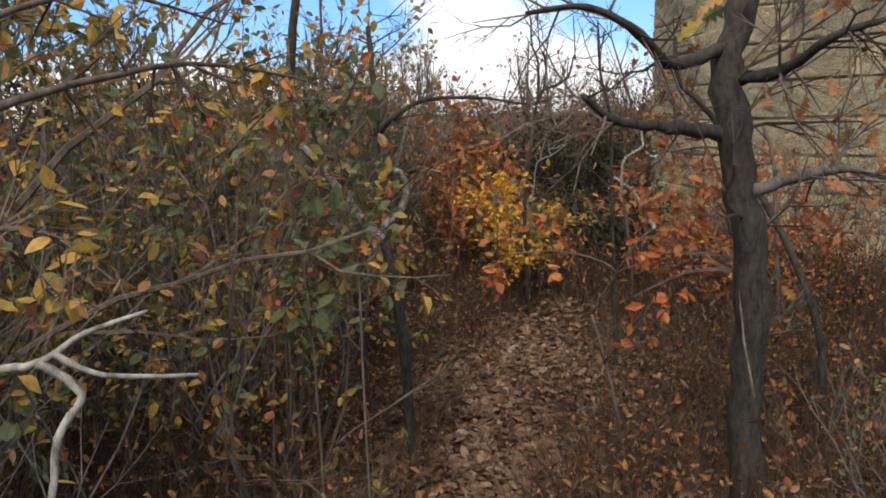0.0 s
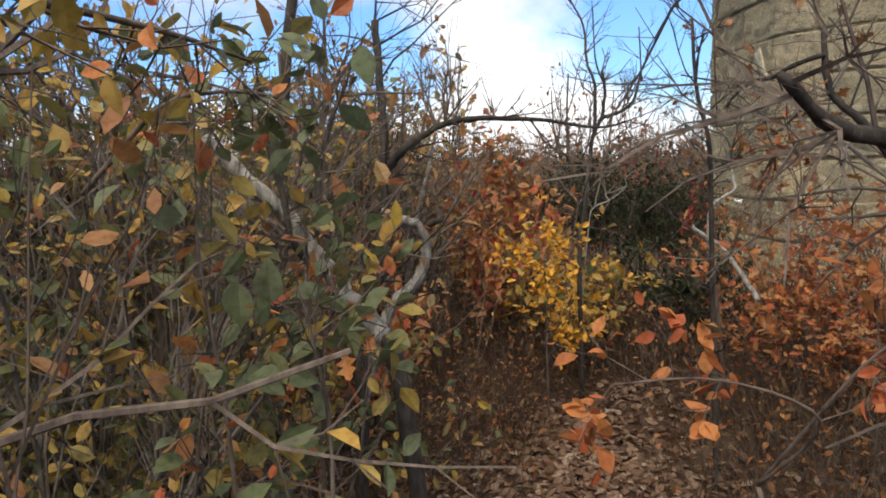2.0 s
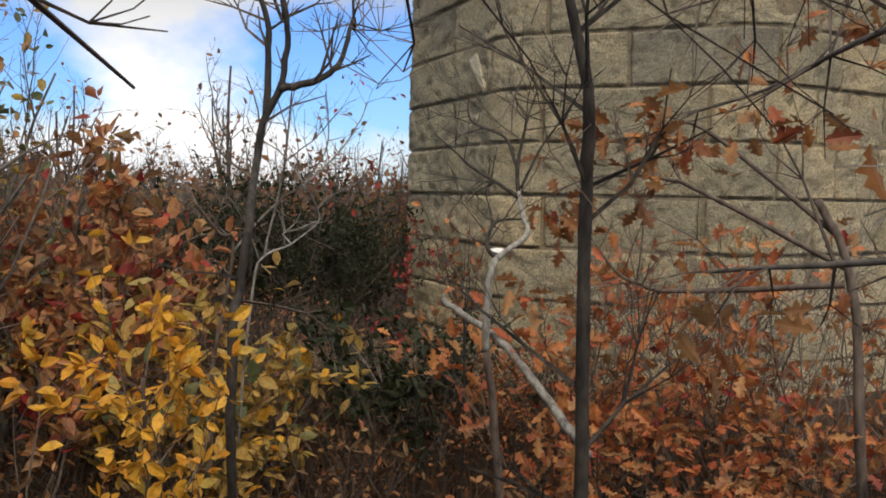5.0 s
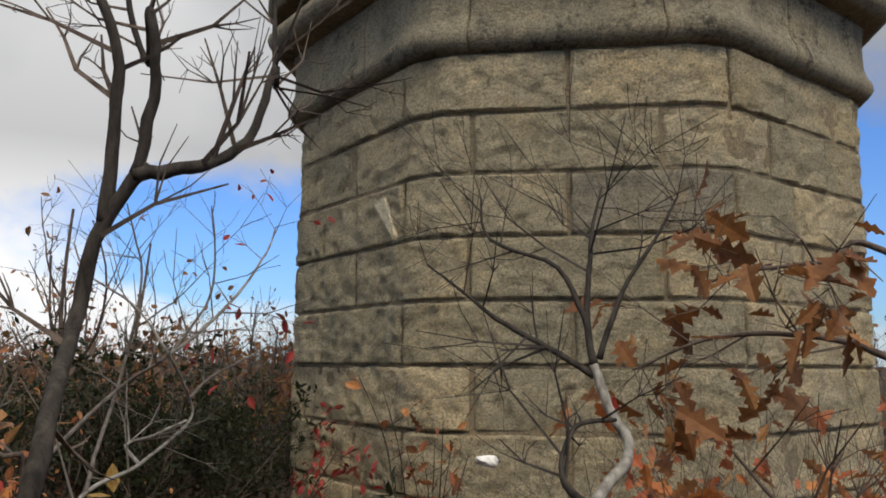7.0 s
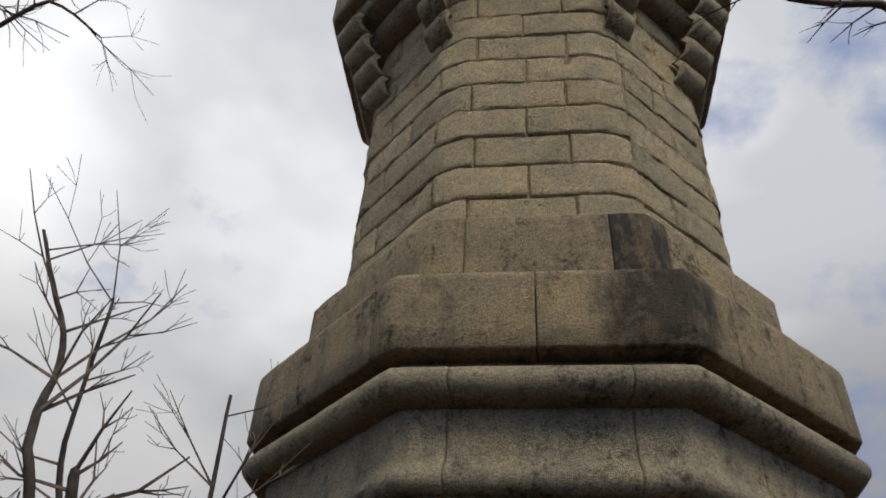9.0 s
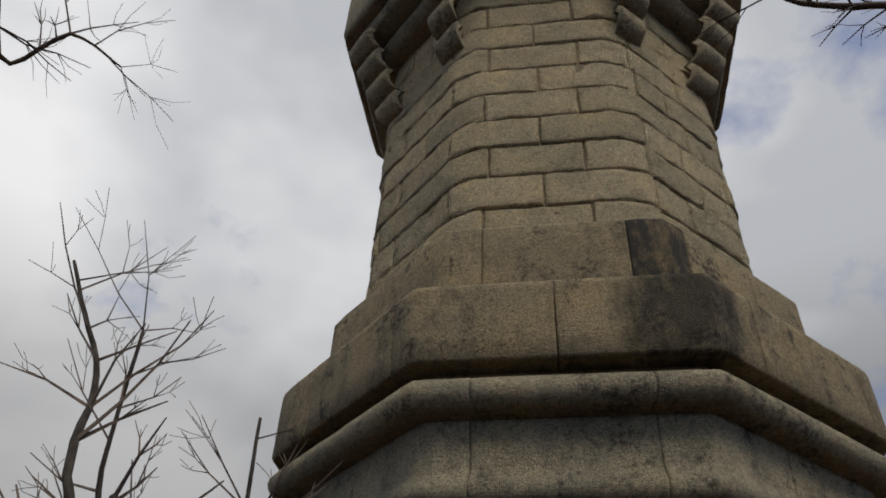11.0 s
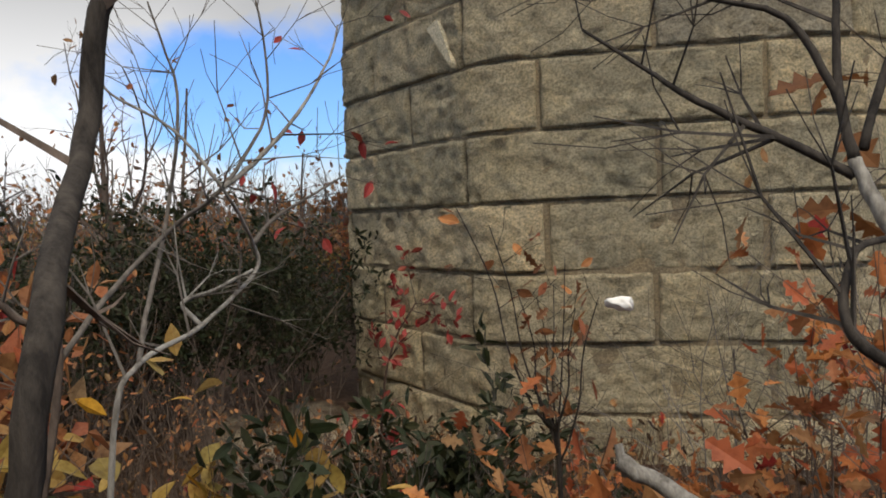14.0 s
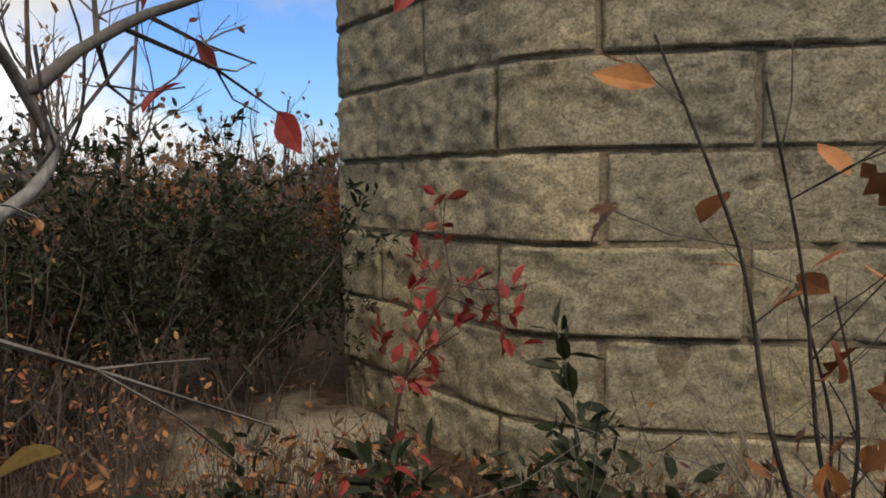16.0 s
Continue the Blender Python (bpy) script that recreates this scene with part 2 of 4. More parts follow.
L_YELLOW = leaf_material("yellow_leaves", [(0.62, 0.31, 0.03), (0.68, 0.38, 0.045), (0.58, 0.24, 0.02), (0.48, 0.33, 0.06)])
L_GOLD = leaf_material("dull_gold_leaves", [(0.42, 0.26, 0.06), (0.48, 0.30, 0.08), (0.34, 0.22, 0.07), (0.42, 0.27, 0.06), (0.30, 0.24, 0.08)])
L_OLIVE = leaf_material("olive_and_yellow_leaves", [(0.10, 0.12, 0.05), (0.26, 0.19, 0.05), (0.40, 0.27, 0.05), (0.10, 0.125, 0.065), (0.12, 0.14, 0.06), (0.15, 0.155, 0.065), (0.11, 0.13, 0.06), (0.40, 0.21, 0.08)])
L_RUST = leaf_material("rust_leaves", [(0.30, 0.13, 0.055), (0.40, 0.21, 0.08), (0.20, 0.11, 0.055), (0.44, 0.22, 0.085), (0.32, 0.10, 0.05), (0.28, 0.18, 0.08)])
L_ORANGE = leaf_material("orange_leaves", [(0.45, 0.15, 0.05), (0.52, 0.22, 0.07), (0.36, 0.10, 0.04), (0.44, 0.12, 0.05)])
L_RED = leaf_material("red_leaves", [(0.26, 0.026, 0.024), (0.34, 0.045, 0.035), (0.17, 0.024, 0.022), (0.32, 0.09, 0.05)])
L_BROWN = leaf_material("brown_oak_leaves", [(0.20, 0.085, 0.03), (0.28, 0.12, 0.04), (0.13, 0.055, 0.025), (0.32, 0.15, 0.05)])
L_GREEN = leaf_material("dark_evergreen_leaves", [(0.018, 0.026, 0.011), (0.026, 0.036, 0.014), (0.04, 0.041, 0.016), (0.016, 0.022, 0.011)])
L_LITTER = leaf_material("fallen_leaves", [(0.14, 0.078, 0.047), (0.25, 0.165, 0.11), (0.08, 0.04, 0.025), (0.36, 0.26, 0.19), (0.12, 0.06, 0.035)])
L_CURLED = leaf_material("curled_orange_brown_leaves", [(0.40, 0.17, 0.06), (0.46, 0.20, 0.07), (0.26, 0.11, 0.05), (0.42, 0.13, 0.07)])
L_SAGE = leaf_material("grey_green_oak_leaves", [(0.10, 0.12, 0.065), (0.15, 0.165, 0.09), (0.085, 0.11, 0.05), (0.19, 0.19, 0.08), (0.30, 0.21, 0.06)])
L_GRASS = leaf_material("dry_grass", [(0.105, 0.062, 0.03), (0.06, 0.032, 0.017), (0.18, 0.115, 0.055), (0.045, 0.025, 0.015)])


def ground_material():
    """Dark leafy soil that gives way to pale sand round the tower."""
    m, n, l, b = material("forest_floor")
    geo = n.new("ShaderNodeNewGeometry")
    k1 = node(n, "ShaderNodeTexNoise", Scale=0.9, Detail=6, Roughness=0.6)
    k2 = node(n, "ShaderNodeTexNoise", Scale=22, Detail=8, Roughness=0.7)
    vo = node(n, "ShaderNodeTexVoronoi", Scale=16)
    for k in (k1, k2, vo):
        l.new(geo.outputs["Position"], k.inputs["Vector"])
    r = ramp(n, [(0.3, (0.022, 0.014, 0.009)), (0.5, (0.05, 0.031, 0.02)), (0.7, (0.095, 0.062, 0.04))])
    l.new(k2.outputs[0], r.inputs[0])
    r2 = ramp(n, [(0.0, (0.6, 0.5, 0.45)), (0.6, (1.1, 1.0, 0.95))])
    l.new(vo.outputs["Color"], r2.inputs[0])
    soil = mixed(n, l, r.outputs[0], r2.outputs[0], 0.6, "MULTIPLY")
    rs = ramp(n, [(0.3, (0.22, 0.18, 0.125)), (0.7, (0.36, 0.305, 0.22))])
    l.new(k2.outputs[0], rs.inputs[0])
    dist = n.new("ShaderNodeVectorMath")
    dist.operation = "DISTANCE"
    dist.inputs[1].default_value = (-2.4, -2.35, 0)
    l.new(geo.outputs["Position"], dist.inputs[0])
    add = n.new("ShaderNodeMath")
    add.operation = "MULTIPLY_ADD"
    add.inputs[1].default_value = 2.4
    l.new(k1.outputs[0], add.inputs[0])
    l.new(dist.outputs["Value"], add.inputs[2])
    rm = n.new("ShaderNodeMapRange")
    rm.inputs["From Min"].default_value, rm.inputs["From Max"].default_value = 2.15, 1.75
    l.new(add.outputs[0], rm.inputs["Value"])
    c = mixed(n, l, soil, rs.outputs[0], rm.outputs[0])
    l.new(c, b.inputs["Base Color"])
    b.inputs["Roughness"].default_value = 0.95
    b.inputs["Specular IOR Level"].default_value = 0.15
    bumped(n, l, k2.outputs[0], 0.6, 0.03, b)
    return m


M_GROUND = ground_material()
mw, nw_, lw_, bw_ = material("white_down")
bw_.inputs["Base Color"].default_value = (0.8, 0.78, 0.74, 1)
bw_.inputs["Roughness"].default_value = 0.9


# ---- mesh building ----
class Geo:
    def __init__(self):
        self.v, self.f = [], []

    def tube(self, pts, rad, sides):
        """A tapered, closed tube through the points."""
        start = len(self.v)
        n = len(pts)
        side = None
        for i in range(n):
            d = (pts[min(i + 1, n - 1)] - pts[max(i - 1, 0)]).normalized()
            if side is None:
                side = d.cross(Vector((0.3, 0.5, 0.81))).normalized()
            side = (side - d * side.dot(d)).normalized()
            other = d.cross(side)
            for k in range(sides):
                a = 2 * math.pi * k / sides
                self.v.append(pts[i] + (side * math.cos(a) + other * math.sin(a)) * rad[i])
        for i in range(n - 1):
            for k in range(sides):
                a, b = start + i * sides + k, start + i * sides + (k + 1) % sides
                self.f.append((a, b, b + sides, a + sides))
        if rad[0] > 0.004:
            self.f.append(tuple(range(start + (n - 1) * sides, start + n * sides)))
            self.f.append(tuple(reversed(range(start, start + sides))))

    def leaf(self, p, d, up, size, oak=False, slim=0.5, fine=False):
        """One leaf: folded along its midrib and curled, oval or lobed."""
        d = d.normalized()
        side = d.cross(up)
        if side.length < 1e-3:
            side = d.cross(Vector((1, 0, 0)))
        side.normalize()
        up = side.cross(d)
        s = len(self.v)
        curl = random.uniform(-0.35, 0.25)
        fold = random.uniform(0.1, 0.5)
        if not fine:
            w1, w2 = (0.22, 0.34) if oak else (0.42 * slim, 0.40 * slim)
            if oak:
                w1, w2 = random.choice(((0.30, 0.14), (0.14, 0.34), (0.26, 0.24)))
            tip = up * (curl * size)
            self.v += [p, p + d * (size * 0.3) + side * (w1 * size) + up * (fold * w1 * size), p + d * (size * 0.68) + side * (w2 * size) + up * (fold * w2 * size) + tip * 0.5,
                       p + d * size + tip, p + d * (size * 0.68) - side * (w2 * size) + up * (fold * w2 * size) + tip * 0.5, p + d * (size * 0.3) - side * (w1 * size) + up * (fold * w1 * size)]
            self.f += [(s, s + 1, s + 2, s + 3), (s, s + 3, s + 4, s + 5)]
            return
        if oak:
            prof = ((0.0, 0.02), (0.16, 0.17), (0.27, 0.09), (0.42, 0.34), (0.55, 0.13), (0.70, 0.31), (0.82, 0.12), (0.92, 0.13), (1.0, 0.02))
        else:
            prof = ((0.0, 0.02), (0.14, 0.26 * slim), (0.32, 0.46 * slim), (0.52, 0.5 * slim), (0.72, 0.38 * slim), (0.88, 0.18 * slim), (1.0, 0.01))
        twist = random.uniform(-0.35, 0.35)
        for x, w in prof:
            c = p + d * (x * size) + up * (curl * x * x * size) + side * (twist * 0.25 * x * x * size)
            wl, wr = w * random.uniform(0.85, 1.1), w * random.uniform(0.85, 1.1)
            self.v.append(c)
            self.v.append(c + side * (wl * size) + up * ((fold + twist * x) * wl * size))
            self.v.append(c - side * (wr * size) + up * ((fold - twist * x) * wr * size))
        for i in range(len(prof) - 1):
            a = s + 3 * i
            self.f.append((a, a + 1, a + 4, a + 3))
            self.f.append((a, a + 3, a + 5, a + 2))

    def mesh(self, name, mat, smooth=False):
        me = bpy.data.meshes.new(name)
        me.from_pydata(self.v, [], self.f)
        me.materials.append(mat)
        if smooth:
            me.shade_smooth()
        return me


def part(name, me, parent, label=""):
    ob = new(name, me)
    ob.parent = parent
    if label:
        tagged(ob, label)
    return ob


def rand_dir(up=0.0):
    v = Vector((random.gauss(0, 1), random.gauss(0, 1), random.gauss(0, 1) + up))
    return v.normalized()


def grow(g, tips, p, d, length, r, level, kids=4, wob=0.25, up=0.12, ratio=0.6, spread=0.8, low=0.3):
    """A branch with its side branches; the outer twigs are kept as places for leaves."""
    n = max(2, min(8, int(length / 0.1)))
    pts, rad, p, d = [p.copy()], [r], p.copy(), d.normalized()
    dirs = [d.copy()]
    for i in range(n):
        d = (d + rand_dir() * wob + Vector((0, 0, up))).normalized()
        p = p + d * (length / n)
        pts.append(p.copy())
        dirs.append(d.copy())
        rad.append(max(0.0008, r * (1 - 0.68 * (i + 1) / n)))
    g.tube(pts, rad, 7 if r > 0.03 else 5 if r > 0.012 else 3)
    if level <= 1:
        tips.extend(zip(pts[1:], dirs[1:]))
    if level > 0:
        for k in range(kids):
            t = low + (1 - low) * (k + random.random()) / kids
            i = min(n, max(1, int(t * n)))
            axis = rand_dir()
            cd = (dirs[i] + (axis - dirs[i] * axis.dot(dirs[i])).normalized() * random.uniform(0.5, 1.3) * spread).normalized()
            grow(g, tips, pts[i], cd, length * ratio * random.uniform(0.6, 1.15) * (1.15 - 0.4 * t), rad[i] * 0.7, level - 1, kids, wob, up, ratio, spread, low)


def leafed(g, tips, count, size, oak=False, slim=0.5, droop=0.2, fine=False):
    for _ in range(count):
        p, d = random.choice(tips)
        size2 = size * random.uniform(0.6, 1.3)
        dd = (d * 0.6 + rand_dir() * 0.9 - Vector((0, 0, droop))).normalized()
        g.leaf(p + rand_dir() * 0.008, dd, rand_dir(1.2), size2, oak, slim, fine)


def clump(name, label, category, stems, height, radius, wood, leaf_sets, lean=0.35, level=2, kids=4, base=0.12, group="", wob=0.22, spread=0.8, up=0.08, ratio=0.55, seed=1, fine=False):
    """A shrub of several stems from one root, with its foliage."""
    random.seed(seed)
    root = tagged(new(name), label, category, group)
    g, tips = Geo(), []
    for _ in range(stems):
        a = random.uniform(0, 2 * math.pi)
        p = Vector((math.cos(a), math.sin(a), 0)) * base * random.random()
        d = Vector((math.cos(a) * lean * random.random(), math.sin(a) * lean * random.random(), 1))
        grow(g, tips, p - Vector((0, 0, 0.03)), d, height * random.uniform(0.65, 1.05), radius * random.uniform(0.6, 1.1), level, kids, wob, up, ratio, spread)
        if stems < 10:
            part("stem", g.mesh("stem", wood), root)
            g = Geo()
    if stems >= 10:
        tagged(part("brushwood", g.mesh("brushwood", wood), root), kind="stuff")
    for mat, count, size, oak, slim in leaf_sets:
        g = Geo()
        leafed(g, tips, count, size, oak, slim, 0.2, fine)
        tagged(part("foliage", g.mesh("foliage", mat), root), kind="stuff")
    return root


def at_place(ob, x, y, z=0.0, turn=0.0, size=1.0):
    ob.matrix_basis = pose(x, y, z, 0, 0, turn) @ Matrix.Diagonal((size, size, size, 1))
    return ob


def limb(name, parent, points, r0, r1, mat, sides=8, knots=0.12, twigs=0, twig_len=0.35, leaf_sets=(), label="", twig_mat=None, level=1, kids=3, twig_r=0.006, up=0.05):
    """A branch or trunk through given places, with knots and its own twigs and leaves."""
    pts = [Vector(p) for p in points]
    fine, rad = [], []
    m = len(pts) - 1
    for i in range(m):
        p0, p1, p2, p3 = pts[max(i - 1, 0)], pts[i], pts[i + 1], pts[min(i + 2, m)]
        for k in range(5):
            t = k / 5
            fine.append(0.5 * ((2 * p1) + (p2 - p0) * t + (2 * p0 - 5 * p1 + 4 * p2 - p3) * t * t + (3 * p1 - p0 - 3 * p2 + p3) * t ** 3))
    fine.append(pts[-1])
    for i in range(len(fine)):
        t = i / (len(fine) - 1)
        rad.append((r0 + (r1 - r0) * t) * (1 + random.uniform(-knots, knots)))
        if 0 < i < len(fine) - 1:
            fine[i] = fine[i] + rand_dir() * rad[-1] * 0.25
    g = Geo()
    g.tube(fine, rad, sides)
    ob = part(name, g.mesh(name, mat, True), parent, label)
    tips = []
    if twigs:
        for _ in range(twigs):
            g = Geo()
            i = random.randint(len(fine) // 4, len(fine) - 1)
            d = (fine[i] - fine[i - 1]).normalized()
            axis = rand_dir()
            cd = d * 0.5 + (axis - d * axis.dot(d)).normalized()
            grow(g, tips, fine[i], cd, twig_len * random.uniform(0.5, 1.2), min(rad[i] * 0.6, twig_r), level, kids, 0.38, up, 0.6, 0.9)
            part("twig", g.mesh("twig", twig_mat or mat), parent)
    for lm, count, size, oak, slim in leaf_sets:
        g = Geo()
        leafed(g, tips or [(p, Vector((0, 0, 1))) for p in fine], count, size, oak, slim, 0.2, True)
        tagged(part("foliage", g.mesh("foliage", lm), parent), kind="stuff")
    return ob


def thing(name, label, category, x=0.0, y=0.0, z=0.0, group=""):
    ob = tagged(new(name), label, category, group)
    ob.location = (x, y, z)
    return ob


# ---- ground ----
def ground_height(x, y):
    far = max(0.0, math.hypot(x, y + 4) - 14)
    return 0.035 * noise.noise(Vector((x * 0.9, y * 0.9, 0))) + min(0.7, far * 0.015) * (0.6 + 0.4 * noise.noise(Vector((x * 0.03, y * 0.03, 3))))


g = Geo()
rings = [0.0, 0.6] + [1.2 + 0.5 * i for i in range(28)] + [16, 18, 21, 25, 30, 38, 50, 70, 110, 200, 400, 900, 2500]
SEG = 96
for r in rings:
    for k in range(SEG):
        a = 2 * math.pi * k / SEG
        x, y = r * math.cos(a), -5 + r * math.sin(a)
        g.v.append((x, y, ground_height(x, y) if r < 300 else 1.0))
for i in range(len(rings) - 1):
    for k in range(SEG):
        a, b = i * SEG + k, i * SEG + (k + 1) % SEG
        g.f.append((a, a + SEG, b + SEG, b) if i else (a, a + SEG, b + SEG))
ground = tagged(new("ground", g.mesh("ground", M_GROUND, True)), "dark leafy soil turning to pale sand round the tower", "ground", kind="structure")

# ---- tower ----
CX, CY = 0.0, -0.37
tower = thing("stone_tower", "octagonal granite tower of rock-faced blocks with moulded base", "tower", CX, CY)
T22 = math.tan(math.pi / 8)


def oct_point(u, r, wear=0.055):
    """Place and outward direction on an octagon of apothem r; u runs from face to face, face 0 looks at -y, u grows to the right."""
    k = math.floor(u)
    s = u - k
    a = radians(-90 + 45 * k)
    n = Vector((math.cos(a), math.sin(a), 0))
    t = Vector((-n.y, n.x, 0))
    width = 2 * T22 * r
    worn = max(0.0, 1 - min(s, 1 - s) * width / 0.2)
    b = radians(-90 + 45 * k + (22.5 if s > 0.5 else -22.5))
    return n * r + t * ((s - 0.5) * width) - Vector((math.cos(b), math.sin(b), 0)) * (wear * worn * worn), n


def block(name, u0, u1, profile, mat, rough, step=0.034, gap=0.013, edge=0.010):
    """One block between two joints, wrapping round any corner, with a worn, uneven face. profile: (outset radius, height) from below."""
    wear = 0.055 if rough > 0.02 else 0.012
    cuts = [u0]
    n = max(2, int((u1 - u0) * 1.9 / step))
    cuts += [u0 + (u1 - u0) * i / n for i in range(1, n)]
    cuts += [u1]
    for c in range(math.ceil(u0), math.floor(u1) + 1):
        if u0 < c < u1:
            i = min(range(len(cuts)), key=lambda q: abs(cuts[q] - c))
            if 0 < i < len(cuts) - 1:
                cuts[i] = float(c)
            else:
                cuts.append(float(c))
    cuts = sorted(set(cuts))
    cuts[0] += gap / 1.9
    cuts[-1] -= gap / 1.9
    inset = 0.016 / 1.9
    cuts = [cuts[0], cuts[0] + inset] + [u for u in cuts[1:-1] if cuts[0] + 2 * inset < u < cuts[-1] - 2 * inset] + [cuts[-1] - inset, cuts[-1]]
    g = Geo()
    m = len(profile)
    seed = Vector((random.uniform(0, 50), random.uniform(0, 50), random.uniform(0, 50)))
    for i, u in enumerate(cuts):
        corner = abs(u - round(u)) < 1e-6
        for j, (r, z) in enumerate(profile):
            slip = 0.006 * noise.noise(Vector((z * 9, seed.x, i * 3.0))) if i in (0, len(cuts) - 1) and rough > 0.02 else 0.0
            p, nn = oct_point(u + slip + (1e-7 if not corner else 0), r, wear)
            if corner:
                pa, na = oct_point(u - 1e-6, r, wear)
                nn = (nn + na).normalized()
            rim = i in (0, len(cuts) - 1) or j in (0, m - 1)
            q = p * 4.2 + Vector((0, 0, z * 4.2)) + seed
            chip = min(1.0, max(0.0, (noise.noise(q * 1.5 + Vector((9, 3, 1))) - 0.15) * 7)) * rough * 0.35
            d = noise.ridged_multi_fractal(q * 0.8, 0.9, 2.1, 5, 1.0, 2.0) * rough * 0.42 + noise.noise(q * 3.1) * rough * 0.35 - chip
            d += rough * (0.19 * noise.ridged_multi_fractal(q * 2.6 + Vector((3, 7, 5)), 0.8, 2.2, 4, 1.0, 2.0) - 0.22)
            if rim:
                d = min(d, 0.0) * 0.4 - edge * 0.7
            p = p + nn * d
            wz = 0.0 if not rim else 0.3 * rough * noise.noise(q * 1.9)
            g.v.append(Vector((p.x, p.y, z + wz)))
    w = len(cuts)
    for i in range(w - 1):
        for j in range(m - 1):
            a = i * m + j
            g.f.append((a, a + m, a + m + 1, a + 1))
    # the sides of the block, running back into the joints
    ring = [i * m for i in range(w)] + [(w - 1) * m + j for j in range(1, m)] + [i * m + m - 1 for i in range(w - 2, -1, -1)] + [j for j in range(m - 2, 0, -1)]
    s = len(g.v)
    for q in ring:
        p = g.v[q]
        flat = Vector((p.x, p.y, 0)).normalized() * 0.09
        g.v.append(Vector((p.x - flat.x, p.y - flat.y, p.z)))
    for k in range(len(ring)):
        a, b = ring[k], ring[(k + 1) % len(ring)]
        g.f.append((b, a, s + k, s + (k + 1) % len(ring)))
    return part(name, g.mesh(name, mat, True), tower)


def flat_profile(r, z0, z1, rows=5, gap=0.009):
    lo, hi = z0 + gap, z1 - gap
    return [(r, lo), (r, lo + 0.016)] + [(r, lo + (hi - lo) * j / (rows + 1)) for j in range(1, rows + 1)] + [(r, hi - 0.016), (r, hi)]


random.seed(5)
H, R0 = 0.42, 2.335
ZS = 2.81
EVEN = [-2.21, -1.72, -1.15, -0.70, -0.125, 0.486, 1.062, 1.40, 1.95, 2.5, 3.08, 3.62, 4.2, 4.75, 5.3]
ODD = [-2.0, -1.42, -0.97, -0.455, 0.158, 0.793, 1.27, 1.68, 2.22, 2.8, 3.35, 3.9, 4.5, 5.02, 5.55]
for k in range(-2, 8):
    z1 = ZS - H * k
    z0 = z1 - H
    joints = EVEN if k % 2 == 0 else ODD
    joints = [u + random.uniform(-0.012, 0.012) for u in joints]
    joints.append(joints[0] + 8)
    for u0, u1 in zip(joints[:-1], joints[1:]):
        mat = M_RUST if k == 0 and 0.4 < u0 < 0.6 else M_STONE
        block("stone", u0, u1, flat_profile(R0 + random.uniform(-0.012, 0.012), z0, z1, 17 if -2.3 < u0 < 2.1 else 4), mat, 0.034, 0.023 if -2.3 < u0 < 2.1 else 0.12)


def ring_course(name, profile, joints, mat, rough):
    js = joints + [joints[0] + 8]
    for u0, u1 in zip(js[:-1], js[1:]):
        block(name, u0, u1, profile, M_BLACK if mat is M_STAINED and u0 == 0.83 else mat, rough, 0.12, 0.004, 0.004)


def joints_every(first, step):
    n = round(8 / step)
    return [first + 8 * i / n for i in range(n)]


# bottom roll and tall cavetto
roll = [(2.34, 3.655), (2.40, 3.675), (2.435, 3.73), (2.43, 3.79), (2.40, 3.85), (2.38, 3.92), (2.38, 4.1), (2.39, 4.22), (2.40, 4.265)]
ring_course("moulding_stone", roll, [-1.57, -0.72, 0.165, 0.815, 1.42, 2.17, 2.83, 3.5, 4.17, 4.83, 5.5], M_DRESSED, 0.006)
# torus
torus = [(2.40, 4.27)] + [(2.485 + 0.135 * math.cos(radians(a)), 4.405 + 0.125 * math.sin(radians(a))) for a in range(-100, 101, 25)] + [(2.42, 4.545)]
ring_course("moulding_stone", torus, [-1.57, -0.85, 0.2, 0.79, 1.5, 2.2, 2.83, 3.5, 4.17, 4.83, 5.5], M_DRESSED, 0.008)
# dark throat and the stained fascia above
ring_course("moulding_stone", [(2.40, 4.55), (2.40, 4.58), (2.43, 4.615)], joints_every(-1.6, 1.0), M_DRESSED, 0.004)
fascia = [(2.42, 4.62), (2.60, 4.622), (2.622, 4.64), (2.625, 4.85), (2.625, 5.05), (2.625, 5.25), (2.615, 5.30), (2.55, 5.34), (2.25, 5.40)]
ring_course("ledge_stone", fascia, [-1.43, -0.12 - 0.6, -0.12, 0.49, 1.24, 1.9, 2.5, 3.2, 3.9, 4.6, 5.3, 5.95], M_STAINED, 0.008)
step = [(2.275, 5.36), (2.28, 5.42), (2.28, 5.7), (2.28, 5.95), (2.278, 6.16), (2.26, 6.19), (2.0, 6.22)]
ring_course("ledge_stone", step, [-1.3, -0.7, 0.18, 0.83, 1.13, 1.6, 2.2, 2.9, 3.6, 4.3, 5.0, 5.7, 6.1], M_STAINED, 0.008)
# the shaft
random.seed(9)
for k in range(10):
    z0 = 6.215 + 0.42 * k
    if k % 2 == 0:
        js = [-1.9, -1.15, -0.9, -0.42, 0.15, 0.73, 1.13, 1.6, 2.15, 2.7, 3.3, 3.9, 4.5, 5.1, 5.6]
    else:
        js = [-1.6, -1.3, -0.68, -0.12, 0.47, 1.12, 1.45, 1.9, 2.4, 3.0, 3.6, 4.2, 4.8, 5.4, 5.9]
    js = [u + random.uniform(-0.02, 0.02) for u in js]
    js.append(js[0] + 8)
    for u0, u1 in zip(js[:-1], js[1:]):
        block("stone", u0, u1, flat_profile(2.035 + random.uniform(-0.012, 0.012), z0, z0 + 0.42, 4), M_STONE, 0.03, 0.09)
